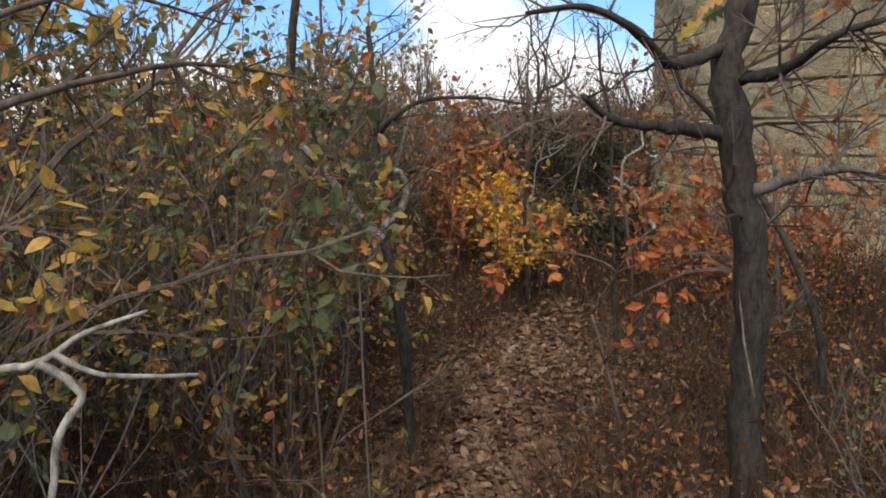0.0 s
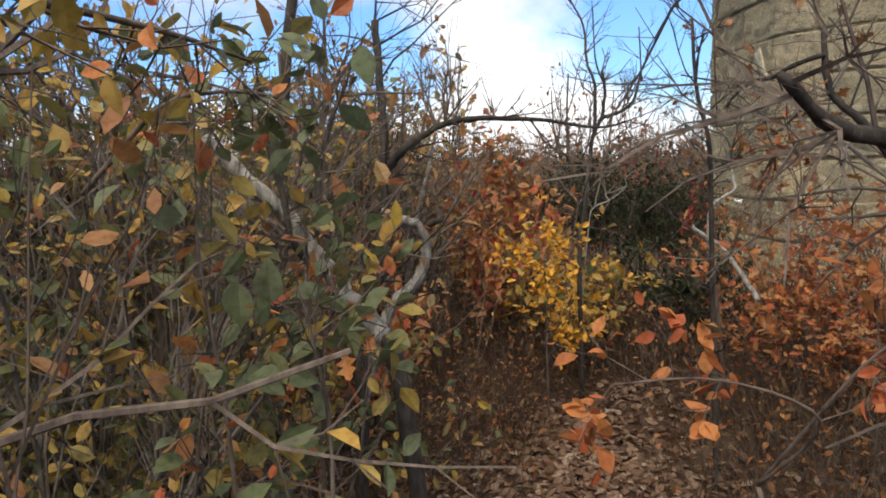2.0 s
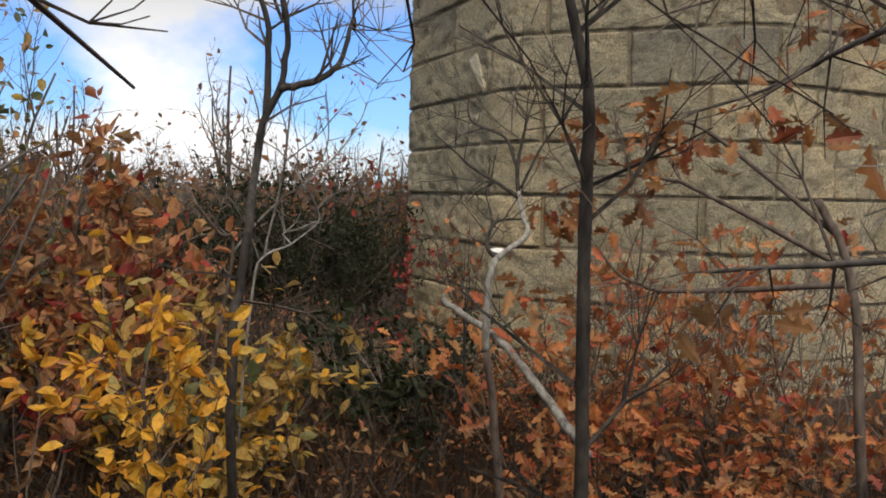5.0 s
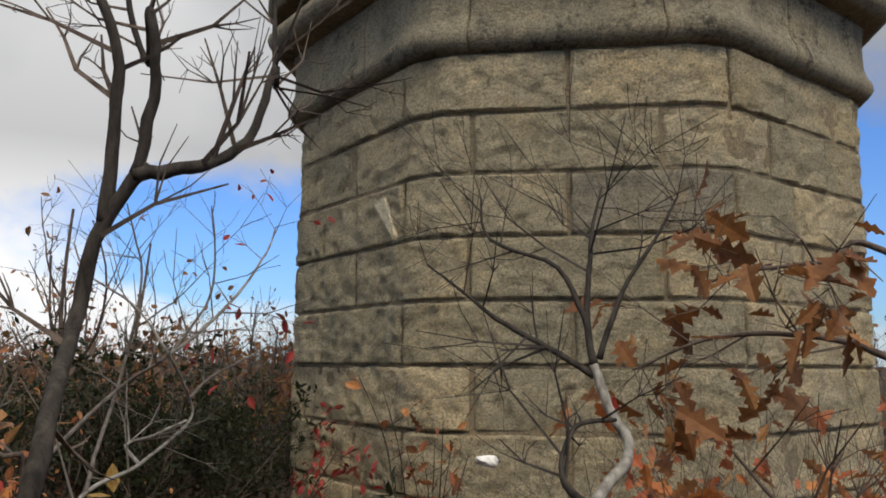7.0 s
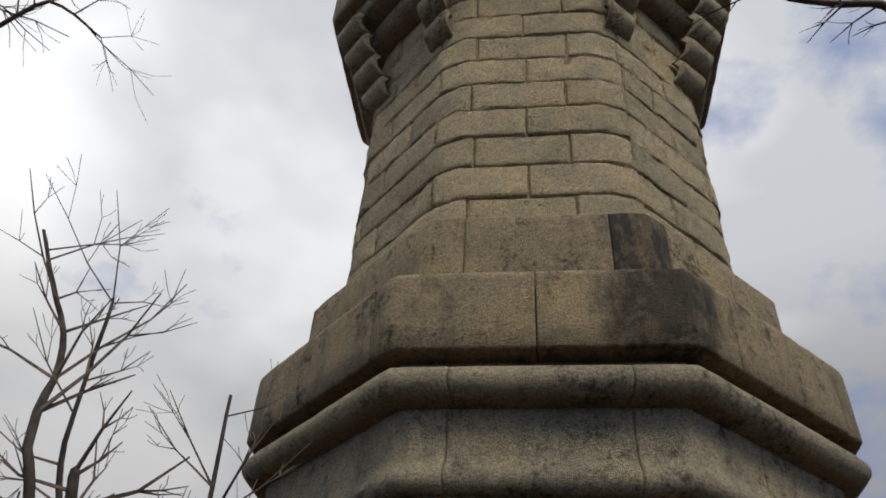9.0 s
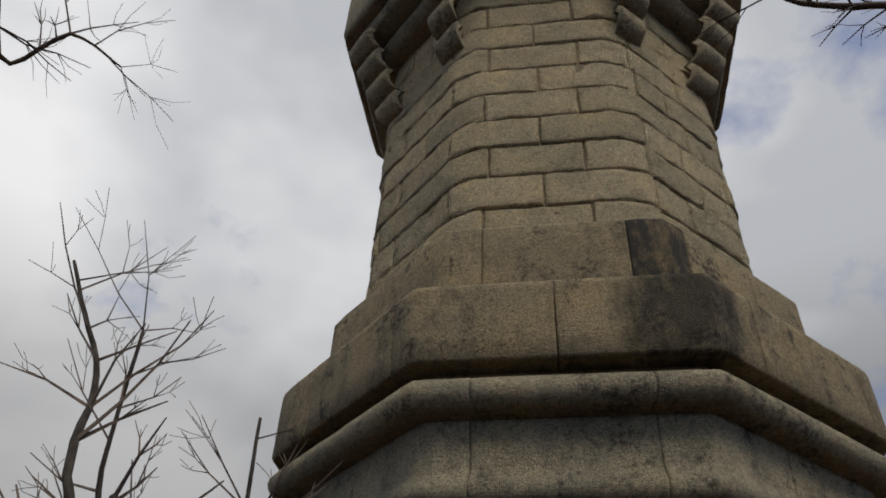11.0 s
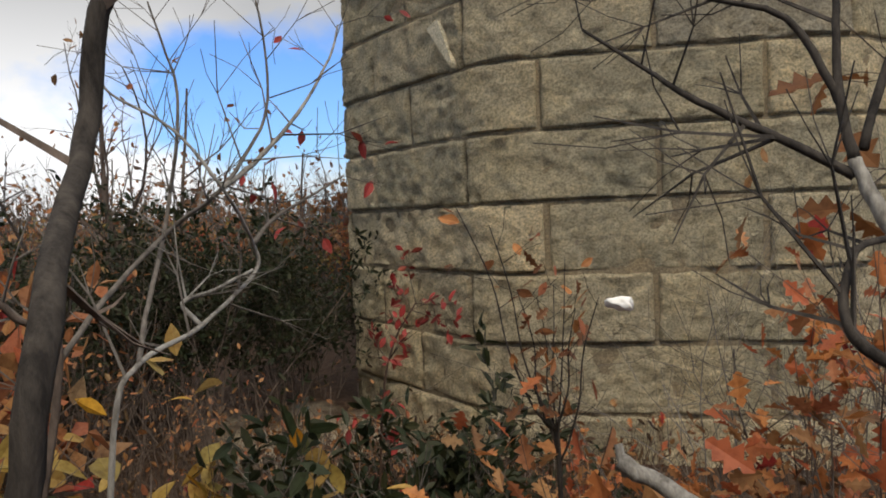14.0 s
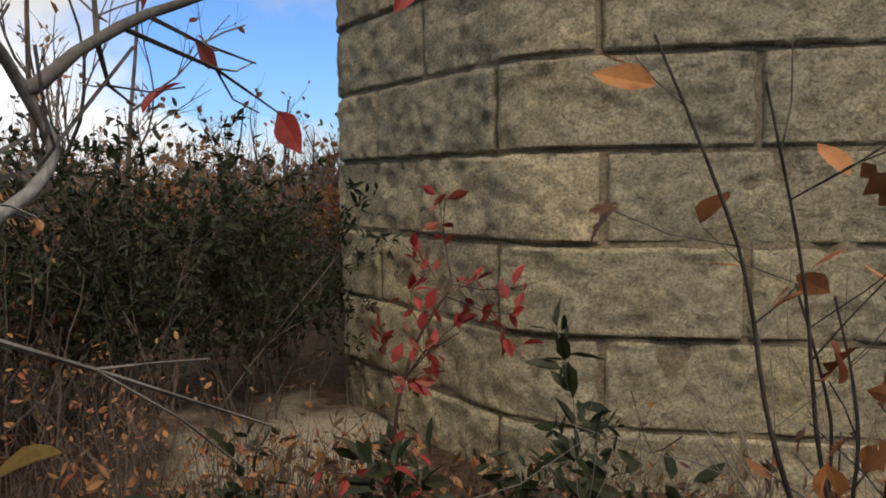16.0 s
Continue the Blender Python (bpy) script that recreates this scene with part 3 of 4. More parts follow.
# corbelled crown
for i in (1, 3, 5, 7):
    for f in (0.14, 0.86):
        for q in range(4):
            r = 2.12 + 0.15 * q
            prof = [(r - 0.12, 9.30 + 0.36 * q), (r - 0.02, 9.32 + 0.36 * q), (r + 0.08, 9.42 + 0.36 * q), (r + 0.11, 9.54 + 0.36 * q), (r + 0.06, 9.65 + 0.36 * q)]
            block("corbel", i + f - 0.11, i + f + 0.11, prof, M_DRESSED, 0.01, 0.1, 0.002, 0.004)
ring_course("crown_stone", [(2.0, 10.4), (2.2, 10.42), (2.3, 10.5), (2.34, 10.62), (2.3, 10.7)], joints_every(-0.3, 0.66), M_DRESSED, 0.008)
ring_course("crown_stone", [(2.3, 10.7), (2.55, 10.74), (2.6, 10.85), (2.6, 10.98)], joints_every(-0.1, 0.66), M_DRESSED, 0.008)
ring_course("crown_stone", [(2.4, 10.985), (2.72, 11.0), (2.76, 11.1), (2.76, 11.6), (2.76, 12.2), (2.7, 12.25)], joints_every(-0.3, 0.66), M_DRESSED, 0.012)
# core behind the blocks, in mortar
g = Geo()
core = [(0.0, -0.3), (2.328, -0.3), (2.328, 3.68), (2.36, 3.72), (2.36, 4.62), (2.25, 5.36), (2.25, 6.15), (2.022, 6.2), (2.022, 10.4), (2.2, 10.75), (2.35, 11.0), (2.6, 12.1), (0.0, 12.1)]
round_cuts = [k + f for k in range(8) for f in (0.0, 0.05, 0.1, 0.9, 0.95)]
for r, z in core:
    for u in round_cuts:
        p, _ = oct_point(u, max(r, 0.001))
        g.v.append((p.x, p.y, z))
wide = len(round_cuts)
for i in range(len(core) - 1):
    for k in range(wide):
        a, b = i * wide + k, i * wide + (k + 1) % wide
        g.f.append((a, b, b + wide, a + wide))
part("core", g.mesh("core", M_MORTAR), tower, "recessed mortar joints")

# pale repair smear on one block
g = Geo()
pa, n7 = oct_point(-0.30, R0 + 0.028)
pb, _ = oct_point(-0.16, R0 + 0.028)
for p, z in ((pa, 2.70), (oct_point(-0.235, R0 + 0.028)[0], 2.74), (pb, 2.44), (oct_point(-0.165, R0 + 0.028)[0], 2.41)):
    g.v += [Vector((p.x, p.y, z)) + n7 * 0.012, Vector((p.x, p.y, z)) - n7 * 0.03]
g.f = [(0, 2, 4, 6)[::-1], (1, 3, 5, 7), (0, 1, 3, 2), (2, 3, 5, 4), (4, 5, 7, 6), (6, 7, 1, 0)]
M_PATCH = stone_material("pale_mortar", (0.55, 0.50, 0.38), (0.55, 0.50, 0.38), 0.3, 0.0)
part("mortar_patch", g.mesh("mortar_patch", M_PATCH), tower, "pale smear of repair mortar")

# ---- plants: kinds that recur ----
thicket = clump("thicket_shrub", "leafless grey-brown thicket shrub with a few rust leaves", "shrub", 8, 1.35, 0.009, M_TWIG,
                [(L_RUST, 90, 0.05, False, 0.55)], lean=0.45, level=2, kids=4, base=0.25, group="thicket shrubs", seed=11)
thicket2 = clump("thicket_shrub", "leafless grey thicket shrub with pale twigs", "shrub", 7, 1.5, 0.010, M_GREY,
                 [(L_OLIVE, 60, 0.05, False, 0.55)], lean=0.5, level=2, kids=4, base=0.25, group="thicket shrubs", seed=12)
yellow = clump("yellow_shrub", "thin-stemmed shrub with olive and yellow autumn leaves", "shrub", 6, 1.45, 0.009, M_TWIG,
               [(L_OLIVE, 260, 0.055, False, 0.6), (L_GOLD, 60, 0.05, False, 0.6)], lean=0.45, level=2, kids=4, base=0.2, group="yellow shrubs", seed=13)
rust = clump("scrub_oak", "scrub oak with rust and orange lobed leaves", "shrub", 6, 1.15, 0.009, M_TWIG,
             [(L_RUST, 420, 0.07, True, 0.5), (L_ORANGE, 60, 0.065, True, 0.5), (L_RED, 60, 0.065, True, 0.5)], lean=0.5, level=2, kids=4, base=0.2, group="scrub oaks", seed=14)
brush = clump("low_brush", "low russet brush of thin dry stems", "shrub", 26, 0.6, 0.0035, M_BRUSH,
              [(L_RUST, 70, 0.035, False, 0.6), (L_GRASS, 60, 0.05, False, 0.3)], lean=0.6, level=1, kids=4, base=0.45, group="low brush", seed=15)
brush2 = clump("low_brush", "low grey brush of tangled dry stems", "shrub", 24, 0.5, 0.0035, M_TWIG,
               [(L_BROWN, 60, 0.04, False, 0.6), (L_GRASS, 60, 0.06, False, 0.3)], lean=0.8, level=1, kids=4, base=0.45, group="low brush", seed=16)
evergreen = clump("evergreen_bush", "dense dark green evergreen bush", "shrub", 14, 1.15, 0.008, M_TWIG,
                  [(L_GREEN, 5200, 0.042, False, 0.42)], lean=0.7, level=2, kids=5, base=0.3, group="evergreen bushes", seed=17)
tree = clump("bare_tree", "slender leafless grey tree above the scrub", "tree", 2, 3.0, 0.035, M_TWIG,
             [(L_RUST, 50, 0.06, False, 0.6)], lean=0.35, level=3, kids=4, base=0.15, group="bare trees", ratio=0.5, seed=18)
tree2 = clump("bare_tree", "spreading leafless tree with grey twigs", "tree", 3, 2.6, 0.03, M_GREY,
              [(L_BROWN, 90, 0.06, True, 0.6)], lean=0.5, level=3, kids=4, base=0.2, group="bare trees", ratio=0.5, seed=19)

tall = clump("tall_yellow_shrub", "tall crooked shrub with thinning yellow and olive leaves", "shrub", 5, 2.1, 0.015, M_GREY,
             [(L_OLIVE, 230, 0.065, False, 0.6), (L_GOLD, 110, 0.06, False, 0.6), (L_RUST, 60, 0.06, False, 0.6)], lean=0.5, level=2, kids=7, base=0.2, group="tall yellow shrubs", ratio=0.5, seed=20)

leafy = clump("thin_leaved_tree", "small crooked tree with thinning olive and yellow leaves", "tree", 3, 3.1, 0.028, M_TWIG,
              [(L_OLIVE, 330, 0.07, False, 0.6), (L_GOLD, 130, 0.065, False, 0.6), (L_RUST, 110, 0.065, True, 0.6)], lean=0.45, level=3, kids=4, base=0.15, group="thin-leaved trees", ratio=0.52, wob=0.35, seed=30)

PATHLINE = [(3.2, -12.6), (2.7, -11.9), (1.0, -9.9), (0.2, -8.4), (-0.1, -7.6), (-0.6, -6.3)]
LITTER = [(2.4, -11.6), (0.66, -9.2), (0.25, -8.6), (-0.45, -7.5), (-0.9, -6.9)]


def away(x, y, line):
    best = 99.0
    for (x0, y0), (x1, y1) in zip(line[:-1], line[1:]):
        dx, dy = x1 - x0, y1 - y0
        t = max(0.0, min(1.0, ((x - x0) * dx + (y - y0) * dy) / (dx * dx + dy * dy)))
        best = min(best, math.hypot(x - x0 - t * dx, y - y0 - t * dy))
    return best


used = set()


def scatter(kinds, count, zone, seed, lo, hi, clear, tower_clear=3.4, low=False):
    """Copies of a kind over a stretch of the plan, keeping off the path, the view to the tower and the tower itself."""
    rng = random.Random(seed)
    made = 0
    tries = 0
    while made < count and tries < count * 30:
        tries += 1
        x, y = rng.uniform(zone[0], zone[2]), rng.uniform(zone[1], zone[3])
        if away(x, y, PATHLINE) < clear or away(x, y, LITTER) < clear * 0.75 or math.hypot(x - CX, y - CY) < tower_clear:
            continue
        if open_ground(x, y, low):
            continue
        kind = rng.choice(kinds)
        s = rng.uniform(lo, hi)
        m = pose(x, y, ground_height(x, y), rng.uniform(-6, 6), rng.uniform(-6, 6), rng.uniform(0, 360))
        if kind not in used:
            used.add(kind)
            kind.matrix_basis = m @ Matrix.Diagonal((s, s, s, 1))
        else:
            c = copy_thing(kind, m)
            c.scale = (s, s, s)
        made += 1


def open_ground(x, y, low=False):
    """The sandy clearing at the foot of the tower and the glade in front of it, where only low brush grows."""
    if math.hypot(x + 2.25, y + 2.6) < 0.95:
        return True
    return not low and (-1.7 < x < 2.2 and -7.9 < y < -4.2 or x > -2.9 and -6.9 < y < -1.0)


scatter([thicket, thicket2, yellow], 34, (-4.5, -12.5, 0.9, -8.2), 1, 0.8, 1.25, 0.75)
scatter([yellow], 14, (-3.0, -11.5, 1.0, -8.6), 2, 0.75, 1.1, 0.7)
scatter([rust, thicket, yellow], 30, (-5.5, -8.6, -1.3, -4.6), 3, 0.75, 1.15, 0.8)
scatter([thicket, thicket2], 14, (1.6, -10.5, 5.0, -3.5), 4, 0.6, 0.95, 1.25)
scatter([brush, brush2], 120, (-3.5, -12.0, 3.8, -4.4), 5, 0.75, 1.2, 0.45, low=True)
scatter([brush, brush2], 60, (-1.9, -7.6, 2.0, -3.6), 25, 0.8, 1.15, 0.4, 2.9, low=True)
scatter([brush, brush2], 70, (-0.9, -11.6, 2.8, -7.4), 47, 0.6, 0.9, 0.32, low=True)
scatter([leafy], 15, (-4.8, -11.8, 0.2, -8.5), 45, 0.8, 1.1, 1.5)
scatter([leafy, tree], 14, (-7.0, -9.0, -2.0, -4.4), 46, 0.7, 1.0, 1.2)
scatter([tall], 13, (-3.2, -11.6, 0.6, -8.4), 26, 0.85, 1.1, 1.15)
scatter([tree, tree2], 14, (-5.0, -10.5, -1.0, -5.0), 27, 0.75, 1.0, 1.2)
scatter([tall, rust], 16, (-6.5, -8.8, -1.9, -4.2), 28, 0.7, 1.0, 1.7)
scatter([rust, tall], 12, (-4.8, -8.6, -1.7, -4.8), 35, 0.95, 1.3, 1.7)
scatter([tree, tree2], 10, (-4.6, -9.4, -1.6, -5.6), 36, 0.75, 1.0, 1.2)
scatter([thicket, thicket, thicket2, rust], 26, (-6.5, -6.5, -2.9, -2.0), 37, 0.7, 1.05, 0.8, 3.0)
scatter([brush, brush2], 40, (-4.6, -6.2, -1.2, -3.2), 38, 0.8, 1.3, 0.5, 3.0, low=True)
scatter([tall, thicket], 8, (2.2, -10.8, 4.8, -6.5), 29, 0.7, 1.0, 1.5)
scatter([thicket, thicket2, rust, yellow], 75, (-16, -10, -3.5, 9), 6, 0.9, 1.35, 1.0)
scatter([thicket, thicket2, rust], 45, (-30, -8, -8, 26), 7, 1.1, 1.7, 1.0)
scatter([thicket, thicket2, rust], 40, (3.5, -11, 16, 14), 8, 0.9, 1.3, 1.0)
scatter([tree, tree2], 26, (-14, -9.5, -2.6, 4), 9, 0.8, 1.15, 1.5)
scatter([tree, tree2], 20, (-34, -6, -9, 34), 10, 0.9, 1.3, 1.5)
scatter([tree, tree2], 6, (4, -12, 12, 8), 20, 0.8, 1.1, 1.5)
for i, (x, y, s) in enumerate([(-3.1, -2.55, 1.3), (-3.55, -3.25, 1.0), (-2.75, -1.95, 0.98), (-2.75, -1.2, 0.8), (-3.6, -2.0, 1.05), (-4.1, -2.7, 1.05), (-4.3, -1.0, 1.1), (-3.3, -0.6, 0.95), (-4.6, -3.6, 0.95)]):
    if i == 0:
        at_place(evergreen, x, y, 0, 0, s)
    else:
        c = copy_thing(evergreen, pose(x, y, 0, 0, 0, 57 * i))
        c.scale = (s, s, s)

scatter([thicket, thicket2, rust], 40, (-20, -7, -4.6, 12), 48, 1.1, 1.6, 1.5)
for i, (x, y, q) in enumerate([(-1.65, -4.9, 0.55), (-1.9, -4.4, 0.6), (-2.2, -4.0, 0.6), (-1.55, -5.3, 0.5), (-2.6, -4.6, 0.7), (-2.0, -5.2, 0.65), (-2.9, -3.7, 0.7), (-1.5, -4.1, 0.5), (-1.9, -3.55, 0.42), (-2.25, -3.3, 0.42), (-1.65, -3.75, 0.4), (-2.6, -3.3, 0.5), (-2.9, -2.9, 0.5)]):
    copy_thing(thicket, pose(x, y, 0, 0, 0, 77 * i)).scale = (q, q, q)
for i, (x, y, q) in enumerate([(-3.2, -4.7, 1.15), (-3.6, -5.7, 1.2), (-4.4, -4.4, 1.3), (-3.1, -6.4, 1.1), (-4.6, -2.6, 1.2), (-2.2, -6.1, 1.15), (-2.7, -5.5, 1.5), (-3.4, -5.2, 1.75), (-2.9, -6.6, 1.55)]):
    copy_thing(rust, pose(x, y, 0, 0, 0, 61 * i)).scale = (q, q, q)

for i, (x, y, q) in enumerate([(-1.95, -7.95, 0.95), (-2.3, -6.9, 1.0), (-2.6, -7.5, 1.1), (-5.2, -1.2, 1.0), (-6.4, 1.5, 1.2), (-4.9, 1.6, 1.0), (-7.5, -0.5, 1.15)]):
    copy_thing(tree2 if i % 2 else tree, pose(x, y, 0, 0, 0, 83 * i)).scale = (q, q, q)
tangle = clump("dead_tangle", "low dark tangle of bare dead twigs on the sand", "shrub", 9, 0.5, 0.006, M_TWIG,
               [(L_RED, 6, 0.04, False, 0.5), (L_RUST, 10, 0.04, False, 0.5)], lean=1.2, level=2, kids=6, base=0.35, group="dead tangles", wob=0.55, up=0.0, ratio=0.6, seed=61)
at_place(tangle, -1.75, -3.9, 0, 0, 1.0)
for i, (x, y, q) in enumerate([(-1.45, -4.4, 1.05), (-2.0, -4.5, 1.15), (-1.6, -5.0, 1.1), (-2.3, -3.6, 1.0), (-1.2, -5.3, 1.0), (-2.6, -4.2, 1.1), (-1.9, -5.4, 1.2)]):
    copy_thing(tangle, pose(x, y, 0, 0, 0, 67 * i)).scale = (q, q, q)

# far scrub and tree line
random.seed(31)
g, gl = Geo(), Geo()
for i in range(1000):
    a = random.uniform(radians(84), radians(165)) if i % 8 else random.uniform(radians(40), radians(84))
    r = 11 + 48 * random.random() ** 1.3
    x, y = r * math.cos(a), -6 + r * math.sin(a)
    if math.hypot(x - CX, y - CY) < 5:
        continue
    z = ground_height(x, y) - 0.2
    h = random.uniform(1.3, 2.1) + 0.020 * r * random.uniform(0.3, 1.4)
    h *= 0.62 + 1.5 * max(0.0, 0.22 + noise.noise(Vector((x * 0.16, y * 0.16, 8))))
    mine = []
    lean = Vector((random.uniform(-.3, .3), random.uniform(-.3, .3), 1))
    for _ in range(2):
        grow(g, mine, Vector((x + random.uniform(-.4, .4), y, z)), lean, h * random.uniform(0.6, 0.9), 0.018 + 0.0007 * r, 2, 4, 0.25, 0.1, 0.62, 0.9, 0.12)
    for _ in range(24):
        p, d = random.choice(mine)
        gl.leaf(p + rand_dir() * 0.15, rand_dir(), rand_dir(), random.uniform(0.10, 0.17) + 0.003 * r, False, 0.7)
far = tagged(new("far_woods"), "distant grey-brown line of bare woods and scrub", "woods", kind="stuff")
part("branches", g.mesh("branches", M_GREY), far)
part("foliage", gl.mesh("foliage", L_BROWN), far)

# fallen leaves and dry grass
random.seed(33)
g = Geo()
for _ in range(9000):
    i = random.randint(0, len(LITTER) - 2)
    t = random.random()
    x = LITTER[i][0] + (LITTER[i + 1][0] - LITTER[i][0]) * t + random.gauss(0, 0.11 if random.random() < 0.6 else 0.8)
    y = LITTER[i][1] + (LITTER[i + 1][1] - LITTER[i][1]) * t + random.gauss(0, 0.11 if random.random() < 0.6 else 0.8)
    if math.hypot(x - CX, y - CY) < 2.7:
        continue
    g.leaf(Vector((x, y, ground_height(x, y) + random.uniform(0.004, 0.035))), rand_dir() * Vector((1, 1, 0.25)), rand_dir(2.5), random.uniform(0.045, 0.085), random.random() < 0.5, 0.6)
tagged(new("fallen_leaves", g.mesh("fallen_leaves", L_LITTER)), "pale brown fallen oak leaves on the trodden path", "leaves", kind="stuff")
g = Geo()
for _ in range(5200):
    x, y = random.uniform(-2.8, 3.0), random.uniform(-11.5, -4.2)
    if away(x, y, LITTER) < 0.16 or away(x, y, PATHLINE) < 0.2:
        continue
    d = rand_dir(1.6)
    d.z = abs(d.z)
    h = random.uniform(0.2, 0.55)
    p = Vector((x, y, ground_height(x, y) - 0.01))
    q = p + d * h * 0.6
    g.tube([p, q, q + (d + rand_dir() * 0.5).normalized() * h * 0.4], [0.0022, 0.0016, 0.0006], 3)
tagged(new("dry_stalks", g.mesh("dry_stalks", L_GRASS)), "dry brown stalks and grass of the undergrowth", "grass", kind="stuff")

# ---- plants that stand out ----
random.seed(41)
oak = thing("oak_tree", "dark-barked oak with crooked bare limbs beside the path", "tree")
limb("trunk", oak, [(1.78, -8.96, -0.05), (1.72, -8.95, 0.5), (1.73, -8.98, 1.08), (1.66, -9.00, 1.55), (1.62, -8.97, 1.89), (1.65, -8.83, 2.22), (1.65, -8.60, 2.95)], 0.074, 0.05, M_BARK, 12, 0.13, 22, 0.55, [(L_RUST, 40, 0.07, True, 0.5)], twig_mat=M_TWIG, level=2, kids=3, twig_r=0.010)
limb("limb", oak, [(1.64, -9.01, 1.60), (1.52, -9.27, 1.64), (1.40, -9.44, 1.67), (1.35, -9.58, 1.76)], 0.03, 0.008, M_BARK, 7, 0.15, 12, 0.4, twig_mat=M_TWIG, level=2)
limb("limb", oak, [(1.60, -9.03, 1.91), (1.53, -9.27, 1.86), (1.52, -9.50, 1.95), (1.43, -9.68, 2.03), (1.32, -9.86, 2.01)], 0.028, 0.006, M_BARK, 7, 0.15, 12, 0.4, [(L_OLIVE, 14, 0.09, True, 0.5)], twig_mat=M_TWIG, level=2)
limb("limb", oak, [(1.73, -8.99, 1.39), (1.83, -8.74, 1.43), (1.94, -8.51, 1.44), (2.15, -8.37, 1.37)], 0.03, 0.008, M_GREY, 7, 0.15, 14, 0.45, [(L_RUST, 30, 0.07, True, 0.5)], level=2)
limb("limb", oak, [(1.67, -8.99, 1.80), (1.86, -9.04, 1.83), (2.02, -9.11, 1.92), (2.16, -9.08, 1.96)], 0.028, 0.008, M_BARK, 7, 0.15, 14, 0.45, [(L_RUST, 40, 0.075, True, 0.5)], twig_mat=M_TWIG, level=2)
limb("vine", oak, [(1.55, -8.90, 1.31), (1.67, -8.98, 1.21), (1.73, -9.05, 0.89), (1.81, -9.13, 0.64)], 0.006, 0.005, M_GREY, 5)

random.seed(42)
crook = thing("crooked_tree", "gnarled pale-barked tree with a long arching limb", "tree")
limb("trunk", crook, [(-0.40, -9.06, -0.05), (-0.37, -9.04, 0.45), (-0.37, -9.02, 0.90), (-0.43, -8.90, 1.08), (-0.45, -8.82, 1.36), (-0.44, -8.79, 1.60), (-0.50, -8.74, 1.90), (-0.59, -8.67, 2.23)], 0.026, 0.016, M_BARK, 8, 0.1, 20, 0.5, [(L_RUST, 50, 0.06, True, 0.5)], level=2)
limb("limb", crook, [(-0.44, -8.79, 1.61), (-0.35, -8.76, 1.70), (-0.24, -8.65, 1.79), (-0.18, -8.46, 1.81), (-0.06, -8.25, 1.80), (0.14, -8.13, 1.76), (0.25, -8.03, 1.79)], 0.02, 0.003, M_BARK, 7, 0.12, 24, 0.36, twig_mat=M_TWIG, level=2, kids=3, up=0.4)
limb("limb", crook, [(-0.40, -9.02, 0.62), (-0.39, -8.95, 0.90), (-0.35, -8.89, 1.07), (-0.30, -8.78, 1.18), (-0.29, -8.73, 1.28), (-0.29, -8.75, 1.38), (-0.32, -8.81, 1.42), (-0.41, -8.84, 1.46)], 0.026, 0.016, M_PALE, 8, 0.12, label="pale lichened limb")
limb("limb", crook, [(-0.29, -8.75, 1.39), (-0.21, -8.72, 1.42)], 0.016, 0.012, M_BARK, 7, 0.1)
random.seed(43)
snag = thing("leaning_tree", "leaning grey tree with crooked limbs over the undergrowth", "tree")
limb("trunk", snag, [(0.30, -9.38, -0.05), (0.29, -9.41, 0.75), (0.235, -9.447, 1.16)], 0.024, 0.026, M_BARK, 8, 0.1, label="dark lower trunk")
limb("limb", snag, [(0.23, -9.45, 1.15), (0.11, -9.48, 1.26), (0.04, -9.53, 1.38), (-0.01, -9.59, 1.50), (-0.05, -9.68, 1.60), (-0.18, -9.73, 1.73)], 0.03, 0.018, M_PALE, 8, 0.1, 14, 0.45, [(L_OLIVE, 20, 0.06, False, 0.6)], twig_mat=M_TWIG, level=2)
limb("limb", snag, [(0.07, -9.50, 1.33), (0.07, -9.58, 1.37), (0.08, -9.65, 1.45), (0.07, -9.66, 1.57), (0.06, -9.70, 1.73), (0.03, -9.69, 1.87)], 0.014, 0.007, M_BARK, 7, 0.12, 14, 0.4, twig_mat=M_TWIG, level=2)
limb("limb", snag, [(0.03, -9.49, 1.31), (0.01, -9.40, 1.37), (-0.04, -9.45, 1.54), (-0.05, -9.40, 1.73), (-0.04, -9.33, 1.87)], 0.014, 0.006, M_BARK, 7, 0.12, 18, 0.4, twig_mat=M_TWIG, level=2)

random.seed(44)
slim = thing("slim_tree", "slim young tree with upright bare twigs before the tower", "tree")
limb("trunk", slim, [(0.33, -7.40, -0.03), (0.33, -7.42, 0.5), (0.33, -7.45, 1.0), (0.325, -7.46, 1.5), (0.325, -7.5, 1.72), (0.28, -7.52, 1.95), (0.25, -7.5, 2.25)], 0.016, 0.007, M_BARK, 8, 0.1, 20, 0.35, [(L_RUST, 12, 0.06, True, 0.5)], level=2, kids=3, twig_r=0.005, up=0.25)
random.seed(45)
ys = thing("yellow_sapling", "sapling with bright yellow leaves among dark brush", "sapling")
limb("trunk", ys, [(-0.84, -7.12, 0.0), (-0.83, -7.14, 0.45), (-0.81, -7.17, 0.8), (-0.78, -7.22, 1.08)], 0.008, 0.004, M_TWIG, 6, 0.1, 20, 0.36, [(L_YELLOW, 540, 0.046, False, 0.5)], level=1, kids=4, up=0.1)

